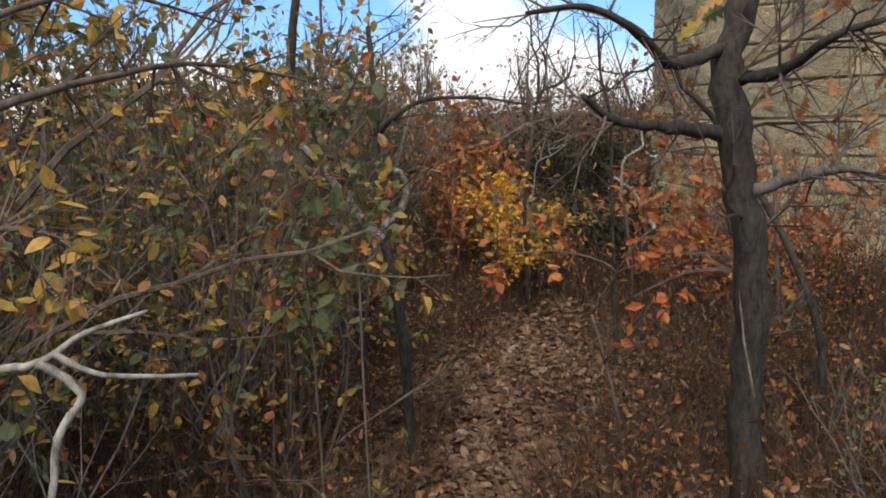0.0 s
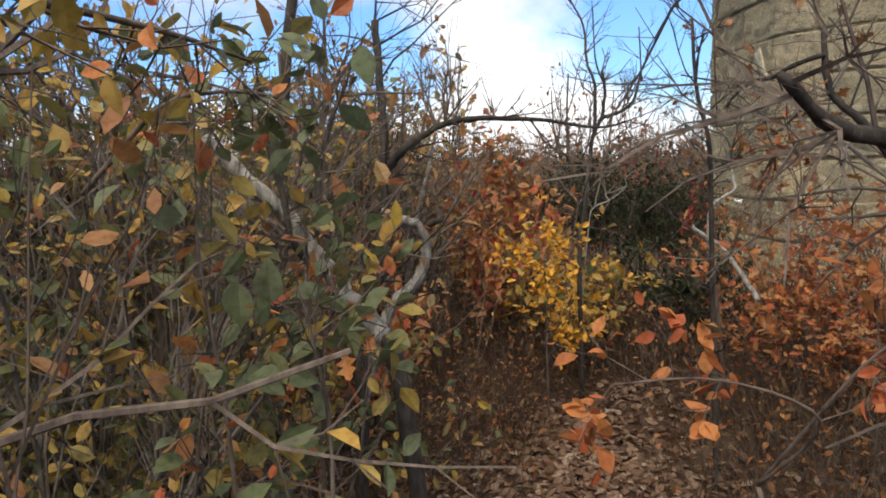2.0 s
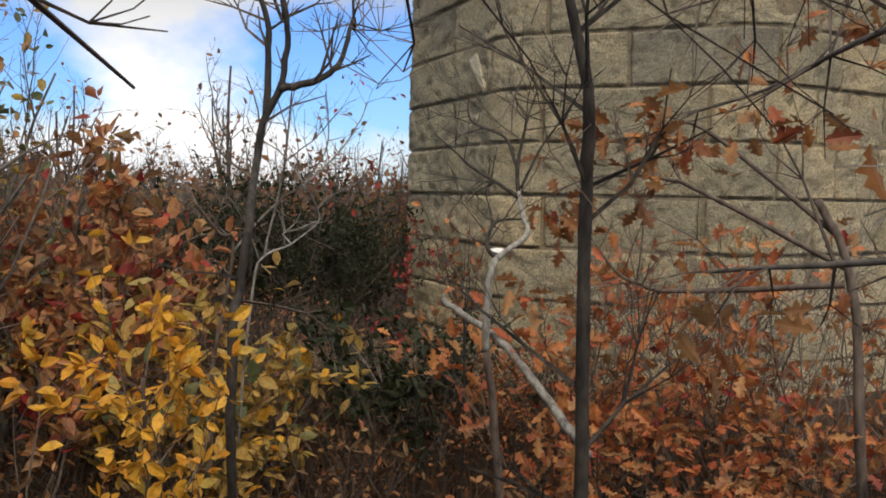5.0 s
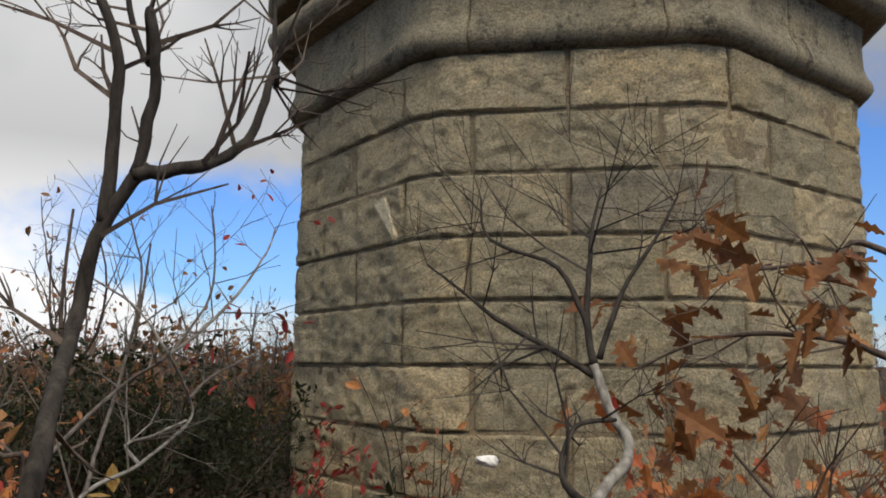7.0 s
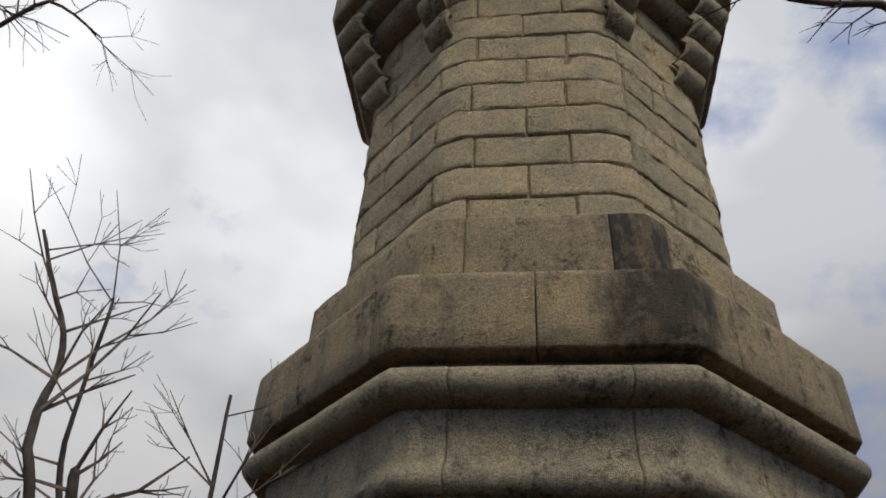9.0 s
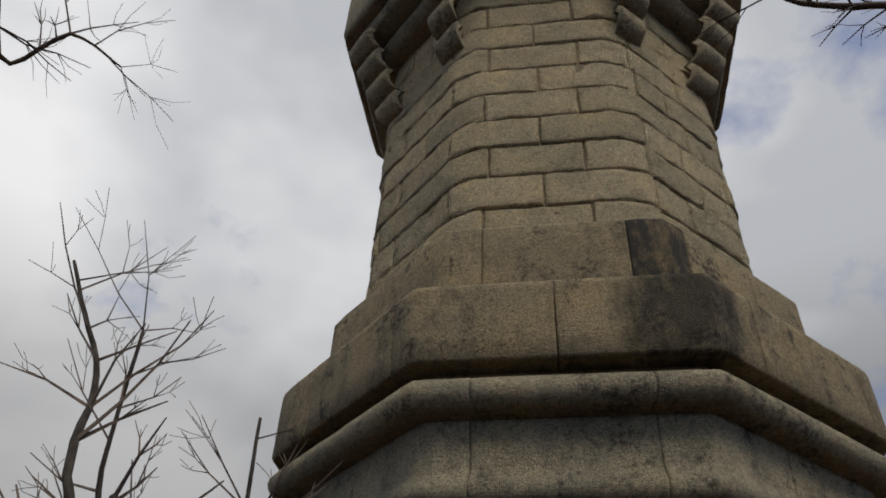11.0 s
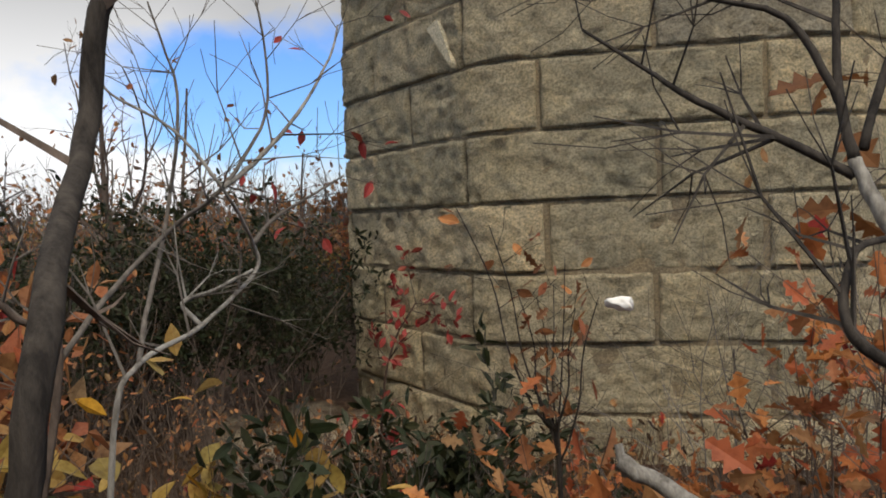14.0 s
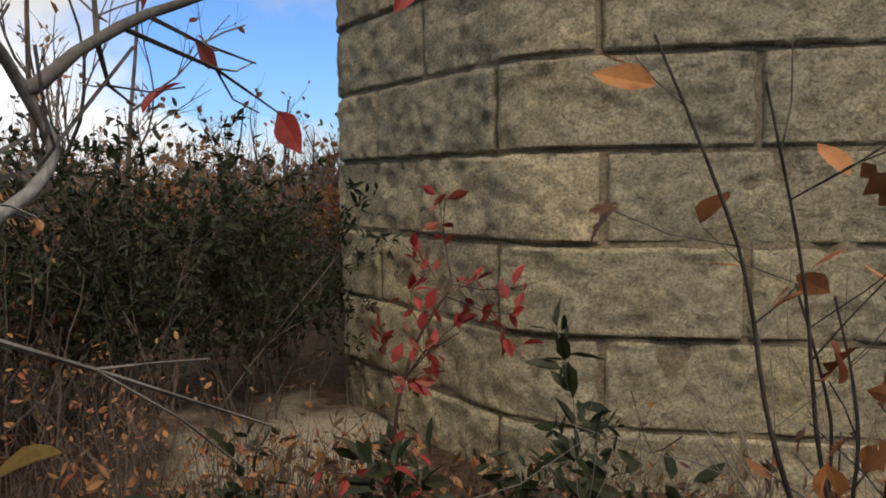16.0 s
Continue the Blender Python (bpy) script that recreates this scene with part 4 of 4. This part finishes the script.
random.seed(46)
fork = thing("forked_tree", "bare forked tree with dark upswept limbs against the sky", "tree")
fork.location = (0.015, -0.01, -0.03)
limb("trunk", fork, [(-0.92, -6.62, -0.05), (-0.84, -6.76, 1.07), (-0.85, -6.70, 1.26), (-0.84, -6.66, 1.47), (-0.97, -6.41, 1.65), (-0.95, -6.38, 1.84), (-0.88, -6.36, 1.95)], 0.016, 0.013, M_BARK, 9, 0.06, 6, 0.3, twig_mat=M_TWIG, level=1)
limb("limb", fork, [(-0.90, -6.37, 1.93), (-0.83, -6.33, 1.95), (-0.77, -6.26, 1.99), (-0.73, -6.23, 2.06), (-0.71, -6.19, 2.20), (-0.72, -6.16, 2.18), (-0.74, -6.15, 2.52)], 0.015, 0.004, M_BARK, 7, 0.06, 15, 0.3, twig_mat=M_TWIG, level=2, kids=2, twig_r=0.0075, up=0.2)
limb("limb", fork, [(-0.95, -6.38, 1.84), (-0.95, -6.37, 2.01), (-0.94, -6.39, 2.16), (-0.99, -6.40, 2.31), (-1.08, -6.29, 2.56), (-1.18, -6.31, 2.76), (-1.23, -6.33, 2.87)], 0.014, 0.004, M_BARK, 7, 0.06, 15, 0.3, twig_mat=M_TWIG, level=2, kids=2, twig_r=0.0075, up=0.2)
limb("limb", fork, [(-0.90, -6.37, 1.93), (-0.86, -6.39, 2.10), (-0.87, -6.41, 2.23), (-0.94, -6.28, 2.18), (-0.99, -6.29, 2.34), (-1.00, -6.30, 2.67)], 0.012, 0.004, M_BARK, 7, 0.06, 13, 0.28, twig_mat=M_TWIG, level=2, kids=2, twig_r=0.0075, up=0.2)
random.seed(47)
over = thing("overhanging_tree", "bare tree whose upper twigs hang high over the glade", "tree", )
limb("trunk", over, [(-2.3, -8.0, -0.05), (-2.3, -7.95, 1.5), (-2.15, -7.8, 3.0), (-1.9, -7.3, 4.1)], 0.05, 0.025, M_BARK, 8, 0.08)
limb("limb", over, [(-1.9, -7.3, 4.1), (-1.75, -6.9, 4.3), (-2.06, -6.18, 4.04), (-1.84, -6.15, 4.18), (-1.73, -5.96, 4.21)], 0.02, 0.004, M_TWIG, 6, 0.08, 14, 0.35, level=1, kids=4, twig_r=0.005)
over2 = thing("overhanging_tree", "bare tree with a crooked limb reaching over the glade", "tree")
limb("trunk", over2, [(2.9, -7.6, -0.05), (2.9, -7.5, 1.6), (2.75, -7.3, 3.0), (2.5, -6.9, 4.1)], 0.06, 0.03, M_BARK, 8, 0.08)
limb("limb", over2, [(2.5, -6.9, 4.1), (1.63, -5.73, 4.38), (1.34, -5.75, 4.43), (1.04, -5.72, 4.55), (0.82, -5.80, 4.67)], 0.028, 0.006, M_TWIG, 7, 0.08, 14, 0.3, level=1, kids=3, twig_r=0.006)

random.seed(48)
pale = thing("pale_shrub", "pale smooth-barked shrub with bare twigs and a few red leaves", "shrub")
pale.location = (0, 0, -0.03)
SB = (-1.25, -6.1, -0.02)
limb("stem", pale, [SB, (-1.2, -6.15, 0.6), (-1.12, -6.17, 1.21), (-1.10, -6.12, 1.32), (-1.07, -5.97, 1.36), (-1.05, -5.78, 1.44), (-1.05, -5.78, 1.50), (-1.04, -5.92, 1.61), (-1.15, -5.90, 1.73), (-1.29, -5.88, 1.81), (-1.34, -5.87, 1.89)], 0.006, 0.0022, M_PALE, 7, 0.08, 12, 0.24, twig_mat=M_GREY, level=1, kids=2, twig_r=0.003, up=0.12)
limb("stem", pale, [(-1.23, -6.14, 1.33), (-1.21, -6.06, 1.41), (-1.17, -5.90, 1.53), (-1.05, -5.92, 1.60), (-1.03, -5.83, 1.68), (-1.01, -5.77, 1.77), (-1.02, -5.74, 1.90), (-1.04, -5.73, 2.01)], 0.0058, 0.002, M_GREY, 7, 0.08, 12, 0.24, twig_mat=M_GREY, level=1, kids=2, twig_r=0.003, up=0.12)
limb("stem", pale, [SB, (-1.3, -6.2, 0.7), (-1.23, -6.14, 1.33), (-1.25, -6.21, 1.41), (-1.32, -6.27, 1.53)], 0.008, 0.005, M_TWIG, 7, 0.08, 10, 0.24, twig_mat=M_GREY, level=1, kids=2, twig_r=0.003)
limb("stem", pale, [(-1.10, -6.12, 1.32), (-1.15, -6.02, 1.38), (-1.20, -5.86, 1.53), (-1.22, -5.76, 1.72), (-1.23, -5.73, 1.84), (-1.25, -5.73, 1.91), (-1.28, -5.74, 2.02)], 0.0055, 0.002, M_GREY, 7, 0.08, 12, 0.24, twig_mat=M_GREY, level=1, kids=2, twig_r=0.003, up=0.15)
limb("stem", pale, [(-1.04, -5.92, 1.61), (-1.02, -5.82, 1.66), (-0.97, -5.70, 1.77), (-0.93, -5.60, 1.90), (-0.92, -5.56, 1.98)], 0.006, 0.002, M_PALE, 7, 0.08, 8, 0.2, [(L_RED, 14, 0.034, False, 0.5)], twig_mat=M_GREY, level=1, kids=2, twig_r=0.003)
limb("stem", pale, [(-1.05, -5.78, 1.50), (-1.03, -5.71, 1.55), (-0.97, -5.63, 1.60), (-0.92, -5.57, 1.64)], 0.005, 0.002, M_GREY, 7, 0.08, 8, 0.16, [(L_RED, 8, 0.04, False, 0.5)], twig_mat=M_GREY, level=1, kids=2, twig_r=0.0025)
limb("stem", pale, [(-1.07, -5.97, 1.36), (-1.11, -5.96, 1.40), (-1.07, -5.91, 1.42), (-1.03, -5.83, 1.45)], 0.005, 0.003, M_PALE, 7, 0.08, 6, 0.16, twig_mat=M_PALE, level=1, kids=2, twig_r=0.003)

random.seed(49)
redv = thing("red_leaved_shrub", "small shrub with deep red leaves by the tower foot", "shrub")
limb("stem", redv, [(-1.15, -4.75, 0.0), (-1.13, -4.7, 0.6), (-1.1, -4.64, 1.0), (-1.0, -4.6, 1.2)], 0.006, 0.003, M_BRUSH, 6, 0.06, 16, 0.17, [(L_RED, 130, 0.038, False, 0.5)], level=1)
bay = clump("bayberry_bush", "low dark green bayberry bush on the sand", "shrub", 12, 0.85, 0.007, M_GREY,
            [(L_GREEN, 1500, 0.055, False, 0.42)], lean=0.6, level=2, kids=5, base=0.2, group="bayberry bushes", seed=21)
at_place(bay, -0.93, -4.9, 0, 0, 1.2)
copy_thing(bay, pose(-1.25, -4.5, 0, 0, 0, 130)).scale = (0.9, 0.9, 0.9)
copy_thing(bay, pose(-0.5, -4.2, 0, 0, 0, 250)).scale = (0.65, 0.65, 0.65)

random.seed(50)
near = thing("grey_sapling", "crooked grey sapling with spreading bare twigs before the wall", "tree")
near.location = (-0.01, 0.02, -0.01)
limb("trunk", near, [(-0.02, -6.45, -0.03), (-0.04, -6.47, 0.6), (-0.08, -6.54, 1.10)], 0.014, 0.012, M_TWIG, 8, 0.06, 0)
limb("limb", near, [(-0.08, -6.54, 1.08), (-0.08, -6.54, 1.24), (-0.07, -6.53, 1.33), (-0.06, -6.47, 1.37), (0.00, -6.36, 1.43), (-0.03, -6.31, 1.50), (-0.05, -6.28, 1.57)], 0.012, 0.008, M_PALE, 8, 0.06, 0, label="pale grey upper stem")
limb("limb", near, [(-0.05, -6.28, 1.57), (-0.06, -6.26, 1.65), (-0.05, -6.22, 1.76), (-0.04, -6.18, 1.84), (-0.02, -6.15, 1.92)], 0.008, 0.002, M_BARK, 6, 0.06, 10, 0.3, level=1, twig_mat=M_BARK, twig_r=0.004, up=0.15)
limb("limb", near, [(-0.05, -6.28, 1.55), (-0.13, -6.27, 1.60), (-0.22, -6.26, 1.65), (-0.27, -6.24, 1.69), (-0.36, -6.22, 1.76)], 0.007, 0.002, M_BARK, 6, 0.06, 8, 0.25, level=1, twig_mat=M_BARK, twig_r=0.004, up=0.15)
limb("limb", near, [(-0.06, -6.26, 1.64), (-0.11, -6.23, 1.75), (-0.24, -6.20, 1.81), (-0.26, -6.17, 1.90)], 0.006, 0.002, M_BARK, 6, 0.06, 8, 0.25, level=1, twig_mat=M_BARK, twig_r=0.004, up=0.15)
limb("limb", near, [(-0.04, -6.28, 1.58), (0.01, -6.24, 1.71), (0.07, -6.22, 1.80), (0.12, -6.19, 1.89)], 0.006, 0.002, M_BARK, 6, 0.06, 8, 0.25, level=1, twig_mat=M_BARK, twig_r=0.004, up=0.15)
limb("limb", near, [(-0.07, -6.47, 1.36), (-0.11, -6.45, 1.40), (-0.09, -6.41, 1.47), (-0.02, -6.36, 1.48)], 0.007, 0.003, M_BARK, 6, 0.06, 8, 0.22, level=1, twig_mat=M_BARK, twig_r=0.004)

random.seed(51)
wand = thing("bare_wand_shrub", "bare dark stems rising from one point with few curled leaves", "shrub")
WB = Vector((-0.465, -5.48, 0.0))
limb("stem", wand, [WB, WB + Vector((0.005, 0, 0.5)), WB + Vector((0, 0, 1.02))], 0.008, 0.006, M_BARK, 6, 0.08)
for dx, dz in ((-0.20, 0.50), (-0.12, 0.46), (-0.075, 0.34), (-0.03, 0.31), (0.0, 0.36), (0.05, 0.27), (0.10, 0.36), (0.04, 0.44)):
    dy = random.uniform(-0.10, 0.08)
    foot = WB + Vector((0, 0, random.uniform(0.93, 1.0)))
    bend = [foot + Vector((dx * f + random.uniform(-.007, .007), dy * f, (dz + 0.03) * h)) for f, h in ((0.0, 0.0), (0.22, 0.12), (0.5, 0.38), (0.66, 0.68), (1.0, 1.0))]
    limb("stem", wand, bend, 0.0034, 0.0011, M_BARK, 6, 0.08, 6, 0.10, [(L_BROWN, 3, 0.045, True, 0.45), (L_CURLED, 6, 0.042, False, 0.5)], level=0, twig_r=0.002, up=0.2)
twiggy = clump("twiggy_shrub", "twiggy leafless grey shrub before the tower wall", "shrub", 6, 1.25, 0.007, M_GREY,
               [(L_RUST, 6, 0.05, False, 0.5)], lean=0.5, level=2, kids=4, base=0.1, group="twiggy shrubs", seed=22)
at_place(twiggy, -0.03, -4.85, 0, 0, 1.0)
copy_thing(twiggy, pose(0.75, -4.7, 0, 0, 0, 80)).scale = (1.15, 1.15, 1.15)
copy_thing(twiggy, pose(1.35, -5.0, 0, 0, 0, 200)).scale = (1.2, 1.2, 1.2)
copy_thing(twiggy, pose(0.55, -5.7, 0, 0, 0, 300)).scale = (1.05, 1.05, 1.05)
copy_thing(twiggy, pose(1.05, -5.55, 0, 0, 0, 20)).scale = (1.15, 1.15, 1.15)
copy_thing(twiggy, pose(0.4, -4.6, 0, 0, 0, 140)).scale = (0.95, 0.95, 0.95)
redoak = clump("red_oak_shrub", "low oak shrub thick with orange-red leaves", "shrub", 9, 1.0, 0.007, M_TWIG,
               [(L_ORANGE, 400, 0.055, True, 0.5), (L_RUST, 360, 0.055, True, 0.5), (L_RED, 25, 0.05, True, 0.5)], lean=0.55, level=2, kids=5, base=0.2, group="oak shrubs", fine=True, seed=23)
at_place(redoak, 0.22, -5.62, 0, 0, 1.25)
copy_thing(redoak, pose(0.75, -5.35, 0, 0, 0, 140)).scale = (1.2, 1.2, 1.2)
copy_thing(redoak, pose(0.42, -5.9, 0, 0, 0, 40)).scale = (0.95, 0.95, 0.72)
copy_thing(redoak, pose(0.75, -5.95, 0, 0, 0, 310)).scale = (0.95, 0.95, 0.78)
copy_thing(redoak, pose(-0.15, -5.1, 0, 0, 0, 230)).scale = (0.75, 0.75, 0.75)
goldlow = clump("golden_shrub", "waist-high shrub with golden yellow leaves", "shrub", 8, 0.95, 0.006, M_TWIG,
                [(L_GOLD, 200, 0.075, False, 0.5), (L_YELLOW, 50, 0.07, False, 0.5), (L_OLIVE, 70, 0.075, False, 0.5)], lean=0.5, level=2, kids=4, base=0.2, group="golden shrubs", fine=True, seed=24)
at_place(goldlow, -1.42, -5.75, 0, 0, 1.2)
copy_thing(goldlow, pose(-1.75, -6.0, 0, 0, 0, 90)).scale = (1.2, 1.2, 1.2)
copy_thing(goldlow, pose(-1.25, -6.05, 0, 0, 0, 200)).scale = (0.95, 0.95, 0.95)

random.seed(52)
ob_ = thing("brown_oak_sapling", "oak sapling with curled brown leaves still hanging", "tree")
limb("trunk", ob_, [(1.05, -6.3, -0.03), (1.0, -6.28, 0.7), (0.95, -6.25, 1.3), (0.85, -6.2, 1.55)], 0.018, 0.012, M_TWIG, 7, 0.08)
limb("limb", ob_, [(0.93, -6.25, 1.35), (0.52, -6.07, 1.57), (0.40, -6.09, 1.61), (0.24, -6.11, 1.62), (0.13, -6.14, 1.60), (0.02, -6.14, 1.55)], 0.009, 0.002, M_TWIG, 6, 0.08, 14, 0.22, [(L_BROWN, 38, 0.075, True, 0.5)], level=1, twig_r=0.004)
limb("limb", ob_, [(0.9, -6.22, 1.45), (0.51, -6.08, 1.78), (0.40, -6.10, 1.76), (0.24, -6.12, 1.74), (0.15, -6.15, 1.71)], 0.008, 0.002, M_TWIG, 6, 0.08, 12, 0.22, [(L_BROWN, 30, 0.075, True, 0.5)], level=1, twig_r=0.004)
limb("limb", ob_, [(0.93, -6.25, 1.3), (0.45, -6.13, 1.24), (0.33, -6.20, 1.27), (0.26, -6.23, 1.31), (0.18, -6.21, 1.41)], 0.010, 0.003, M_TWIG, 6, 0.08, 10, 0.3, level=1, twig_r=0.004)

random.seed(53)
lg = thing("dead_branch", "broken grey dead branch leaning across the shrubs", "branch")
limb("branch", lg, [(-0.34, -6.19, 1.17), (-0.26, -6.21, 1.13), (-0.12, -6.28, 1.07), (0.00, -6.40, 1.00), (0.19, -6.58, 0.86), (0.24, -6.63, 0.82)], 0.012, 0.015, M_PALE, 8, 0.05)
limb("stub", lg, [(-0.33, -6.19, 1.15), (-0.34, -6.18, 1.19)], 0.008, 0.006, M_PALE, 6, 0.05)
bm = bmesh.new()
bmesh.ops.create_icosphere(bm, subdivisions=3, radius=1.0)
for v in bm.verts:
    q = v.co * 1.6
    k = 1 + 0.45 * noise.fractal(q, 0.8, 2.1, 4)
    x, y, z = v.co.x * 0.030 * k, v.co.y * 0.018 * k, v.co.z * 0.014 * k + 0.006 * noise.noise(v.co * 5)
    if v.co.x > 0.3 and v.co.z < 0.1:
        z -= 0.018 * (v.co.x - 0.3) * k
    v.co = Vector((-0.312 + x, -5.50 + y, 1.30 + z))
me = bpy.data.meshes.new("white_down_tuft")
bm.to_mesh(me)
bm.free()
me.shade_smooth()
me.materials.append(mw)
tagged(new("white_down_tuft", me), "tuft of white down caught on the twigs", "tuft")

random.seed(55)
yo = thing("yellow_oak", "oak limb hung with large yellow leaves over the thicket", "tree")
limb("trunk", yo, [(0.70, -11.62, -0.05), (0.70, -11.58, 0.90), (0.68, -11.49, 1.39), (0.78, -11.41, 1.69), (0.73, -11.29, 1.99)], 0.03, 0.02, M_BARK, 8, 0.1)
limb("limb", yo, [(0.78, -11.43, 1.63), (0.75, -11.19, 1.76), (0.75, -10.94, 1.83), (0.68, -10.65, 1.88), (0.66, -10.34, 1.86), (0.59, -10.09, 1.83)], 0.014, 0.003, M_TWIG, 6, 0.1, 22, 0.3, [(L_GOLD, 40, 0.045, False, 0.6), (L_OLIVE, 70, 0.045, False, 0.6), (L_ORANGE, 16, 0.045, False, 0.6)], level=1)
limb("limb", yo, [(0.80, -11.36, 1.87), (0.78, -11.15, 1.98), (0.70, -10.86, 2.05), (0.67, -10.50, 2.00)], 0.012, 0.003, M_TWIG, 6, 0.1, 18, 0.3, [(L_GOLD, 36, 0.045, False, 0.6), (L_OLIVE, 60, 0.045, False, 0.6)], level=1)
limb("limb", yo, [(0.70, -11.50, 1.27), (0.92, -11.35, 1.48), (1.05, -11.27, 1.50), (1.09, -11.19, 1.45)], 0.010, 0.003, M_TWIG, 6, 0.1, 14, 0.25, [(L_GOLD, 36, 0.045, False, 0.6)], level=1)
random.seed(56)
db = thing("fallen_branch", "forked pale dead branch hanging in the brush", "branch")
limb("branch", db, [(1.51, -11.65, 1.37), (1.57, -11.57, 1.38), (1.63, -11.51, 1.39), (1.65, -11.45, 1.42), (1.68, -11.37, 1.44)], 0.008, 0.003, M_PALE, 7, 0.08)
limb("branch", db, [(1.63, -11.51, 1.39), (1.66, -11.47, 1.34), (1.67, -11.51, 1.29), (1.70, -11.55, 1.17)], 0.007, 0.005, M_PALE, 7, 0.08)
limb("branch", db, [(1.64, -11.49, 1.40), (1.67, -11.44, 1.36), (1.70, -11.31, 1.33)], 0.006, 0.003, M_PALE, 6, 0.08)
random.seed(57)
oo = thing("orange_oak_sapling", "oak sapling with spreading sprays of orange leaves", "sapling")
limb("trunk", oo, [(1.35, -9.2, -0.02), (1.3, -9.22, 0.5), (1.2, -9.25, 0.9)], 0.008, 0.006, M_TWIG, 6, 0.1)
limb("limb", oo, [(1.2, -9.25, 0.9), (1.35, -9.33, 1.10), (1.19, -9.43, 1.18), (1.03, -9.58, 1.18)], 0.005, 0.002, M_TWIG, 6, 0.1, 10, 0.22, [(L_ORANGE, 85, 0.046, False, 0.6)], level=1)
limb("limb", oo, [(1.2, -9.25, 0.9), (1.39, -9.29, 1.18), (1.46, -9.25, 1.26), (1.54, -9.22, 1.29)], 0.005, 0.002, M_TWIG, 6, 0.1, 10, 0.22, [(L_ORANGE, 75, 0.046, False, 0.6)], level=1)
limb("limb", oo, [(1.25, -9.24, 0.7), (1.58, -9.48, 1.06), (1.66, -9.57, 1.06), (1.66, -9.60, 0.98)], 0.004, 0.002, M_TWIG, 6, 0.1, 5, 0.15, [(L_ORANGE, 20, 0.048, False, 0.6)], level=1)
random.seed(58)
hb = thing("hanging_oak_branch", "low oak branch with mottled orange and green leaves", "branch")
limb("branch", hb, [(0.12, -10.08, -0.03), (0.18, -10.05, 0.8), (0.29, -10.01, 1.29), (0.36, -9.94, 1.32), (0.40, -9.86, 1.33), (0.45, -9.79, 1.30), (0.48, -9.68, 1.25)], 0.006, 0.002, M_TWIG, 6, 0.1, 12, 0.18, [(L_ORANGE, 16, 0.06, True, 0.5), (L_OLIVE, 12, 0.052, False, 0.55)], level=1, twig_r=0.003)
random.seed(59)
bb = thing("broad_leaved_shrub", "shrub with broad grey-green and yellow leaves by the path", "shrub")
limb("stem", bb, [(0.69, -10.04, -0.03), (0.69, -10.04, 0.75), (0.65, -10.00, 1.12), (0.63, -10.01, 1.28), (0.59, -10.01, 1.40)], 0.006, 0.003, M_TWIG, 6, 0.1, 14, 0.3, [(L_SAGE, 70, 0.062, False, 0.6), (L_OLIVE, 30, 0.05, False, 0.6), (L_ORANGE, 10, 0.05, False, 0.6)], level=1)
limb("stem", bb, [(0.55, -10.15, -0.03), (0.55, -10.15, 0.75), (0.50, -10.13, 1.13), (0.48, -10.14, 1.33), (0.45, -10.14, 1.52), (0.42, -10.08, 1.71)], 0.006, 0.003, M_TWIG, 6, 0.1, 14, 0.3, [(L_SAGE, 60, 0.062, False, 0.6), (L_ORANGE, 14, 0.05, False, 0.6)], level=1)
limb("stem", bb, [(0.33, -10.30, 1.60), (0.47, -10.21, 1.75), (0.53, -10.11, 1.78), (0.57, -10.02, 1.77)], 0.006, 0.003, M_TWIG, 6, 0.1, 14, 0.25, [(L_SAGE, 60, 0.06, False, 0.6), (L_ORANGE, 12, 0.05, False, 0.6)], level=1)
random.seed(60)
rt = thing("bent_tree", "bent dark tree with crooked limbs crossing the tower", "tree")
limb("trunk", rt, [(1.75, -8.0, -0.05), (1.7, -7.95, 0.7), (1.18, -7.71, 1.49), (1.03, -7.79, 1.73), (0.95, -7.83, 1.82), (0.92, -7.85, 1.92), (0.91, -7.84, 2.08)], 0.022, 0.010, M_BARK, 8, 0.1, 12, 0.3, [(L_BROWN, 14, 0.07, True, 0.5)], twig_mat=M_GREY, level=2)
limb("limb", rt, [(0.92, -7.86, 1.98), (0.80, -7.85, 1.95), (0.73, -7.84, 1.92), (0.65, -7.84, 1.91), (0.58, -7.84, 1.86), (0.54, -7.81, 1.82)], 0.010, 0.004, M_BARK, 7, 0.12, 9, 0.22, twig_mat=M_TWIG, level=1)
limb("limb", rt, [(0.65, -7.84, 1.91), (0.57, -7.85, 1.91), (0.49, -7.86, 1.93), (0.38, -7.89, 1.96)], 0.006, 0.003, M_BARK, 7, 0.12, 6, 0.22, twig_mat=M_TWIG, level=1)
limb("limb", rt, [(1.16, -7.74, 1.48), (0.94, -7.72, 1.67), (0.86, -7.71, 1.73), (0.77, -7.72, 1.84), (0.71, -7.72, 1.93)], 0.009, 0.003, M_GREY, 7, 0.12, 12, 0.26, [(L_BROWN, 16, 0.06, True, 0.5)], twig_mat=M_GREY, level=1)
limb("limb", rt, [(0.80, -7.71, 1.80), (0.68, -7.5, 1.76), (0.60, -7.36, 1.73), (0.48, -7.28, 1.70)], 0.006, 0.002, M_GREY, 6, 0.12, 16, 0.22, [(L_RUST, 60, 0.045, True, 0.5), (L_ORANGE, 24, 0.045, True, 0.5)], twig_mat=M_TWIG, level=1)
limb("limb", rt, [(1.18, -7.71, 1.45), (0.97, -7.52, 1.48), (0.66, -7.41, 1.44), (0.52, -7.37, 1.42)], 0.009, 0.003, M_GREY, 7, 0.12, 14, 0.3, [(L_RUST, 20, 0.06, True, 0.5)], twig_mat=M_TWIG, level=1)
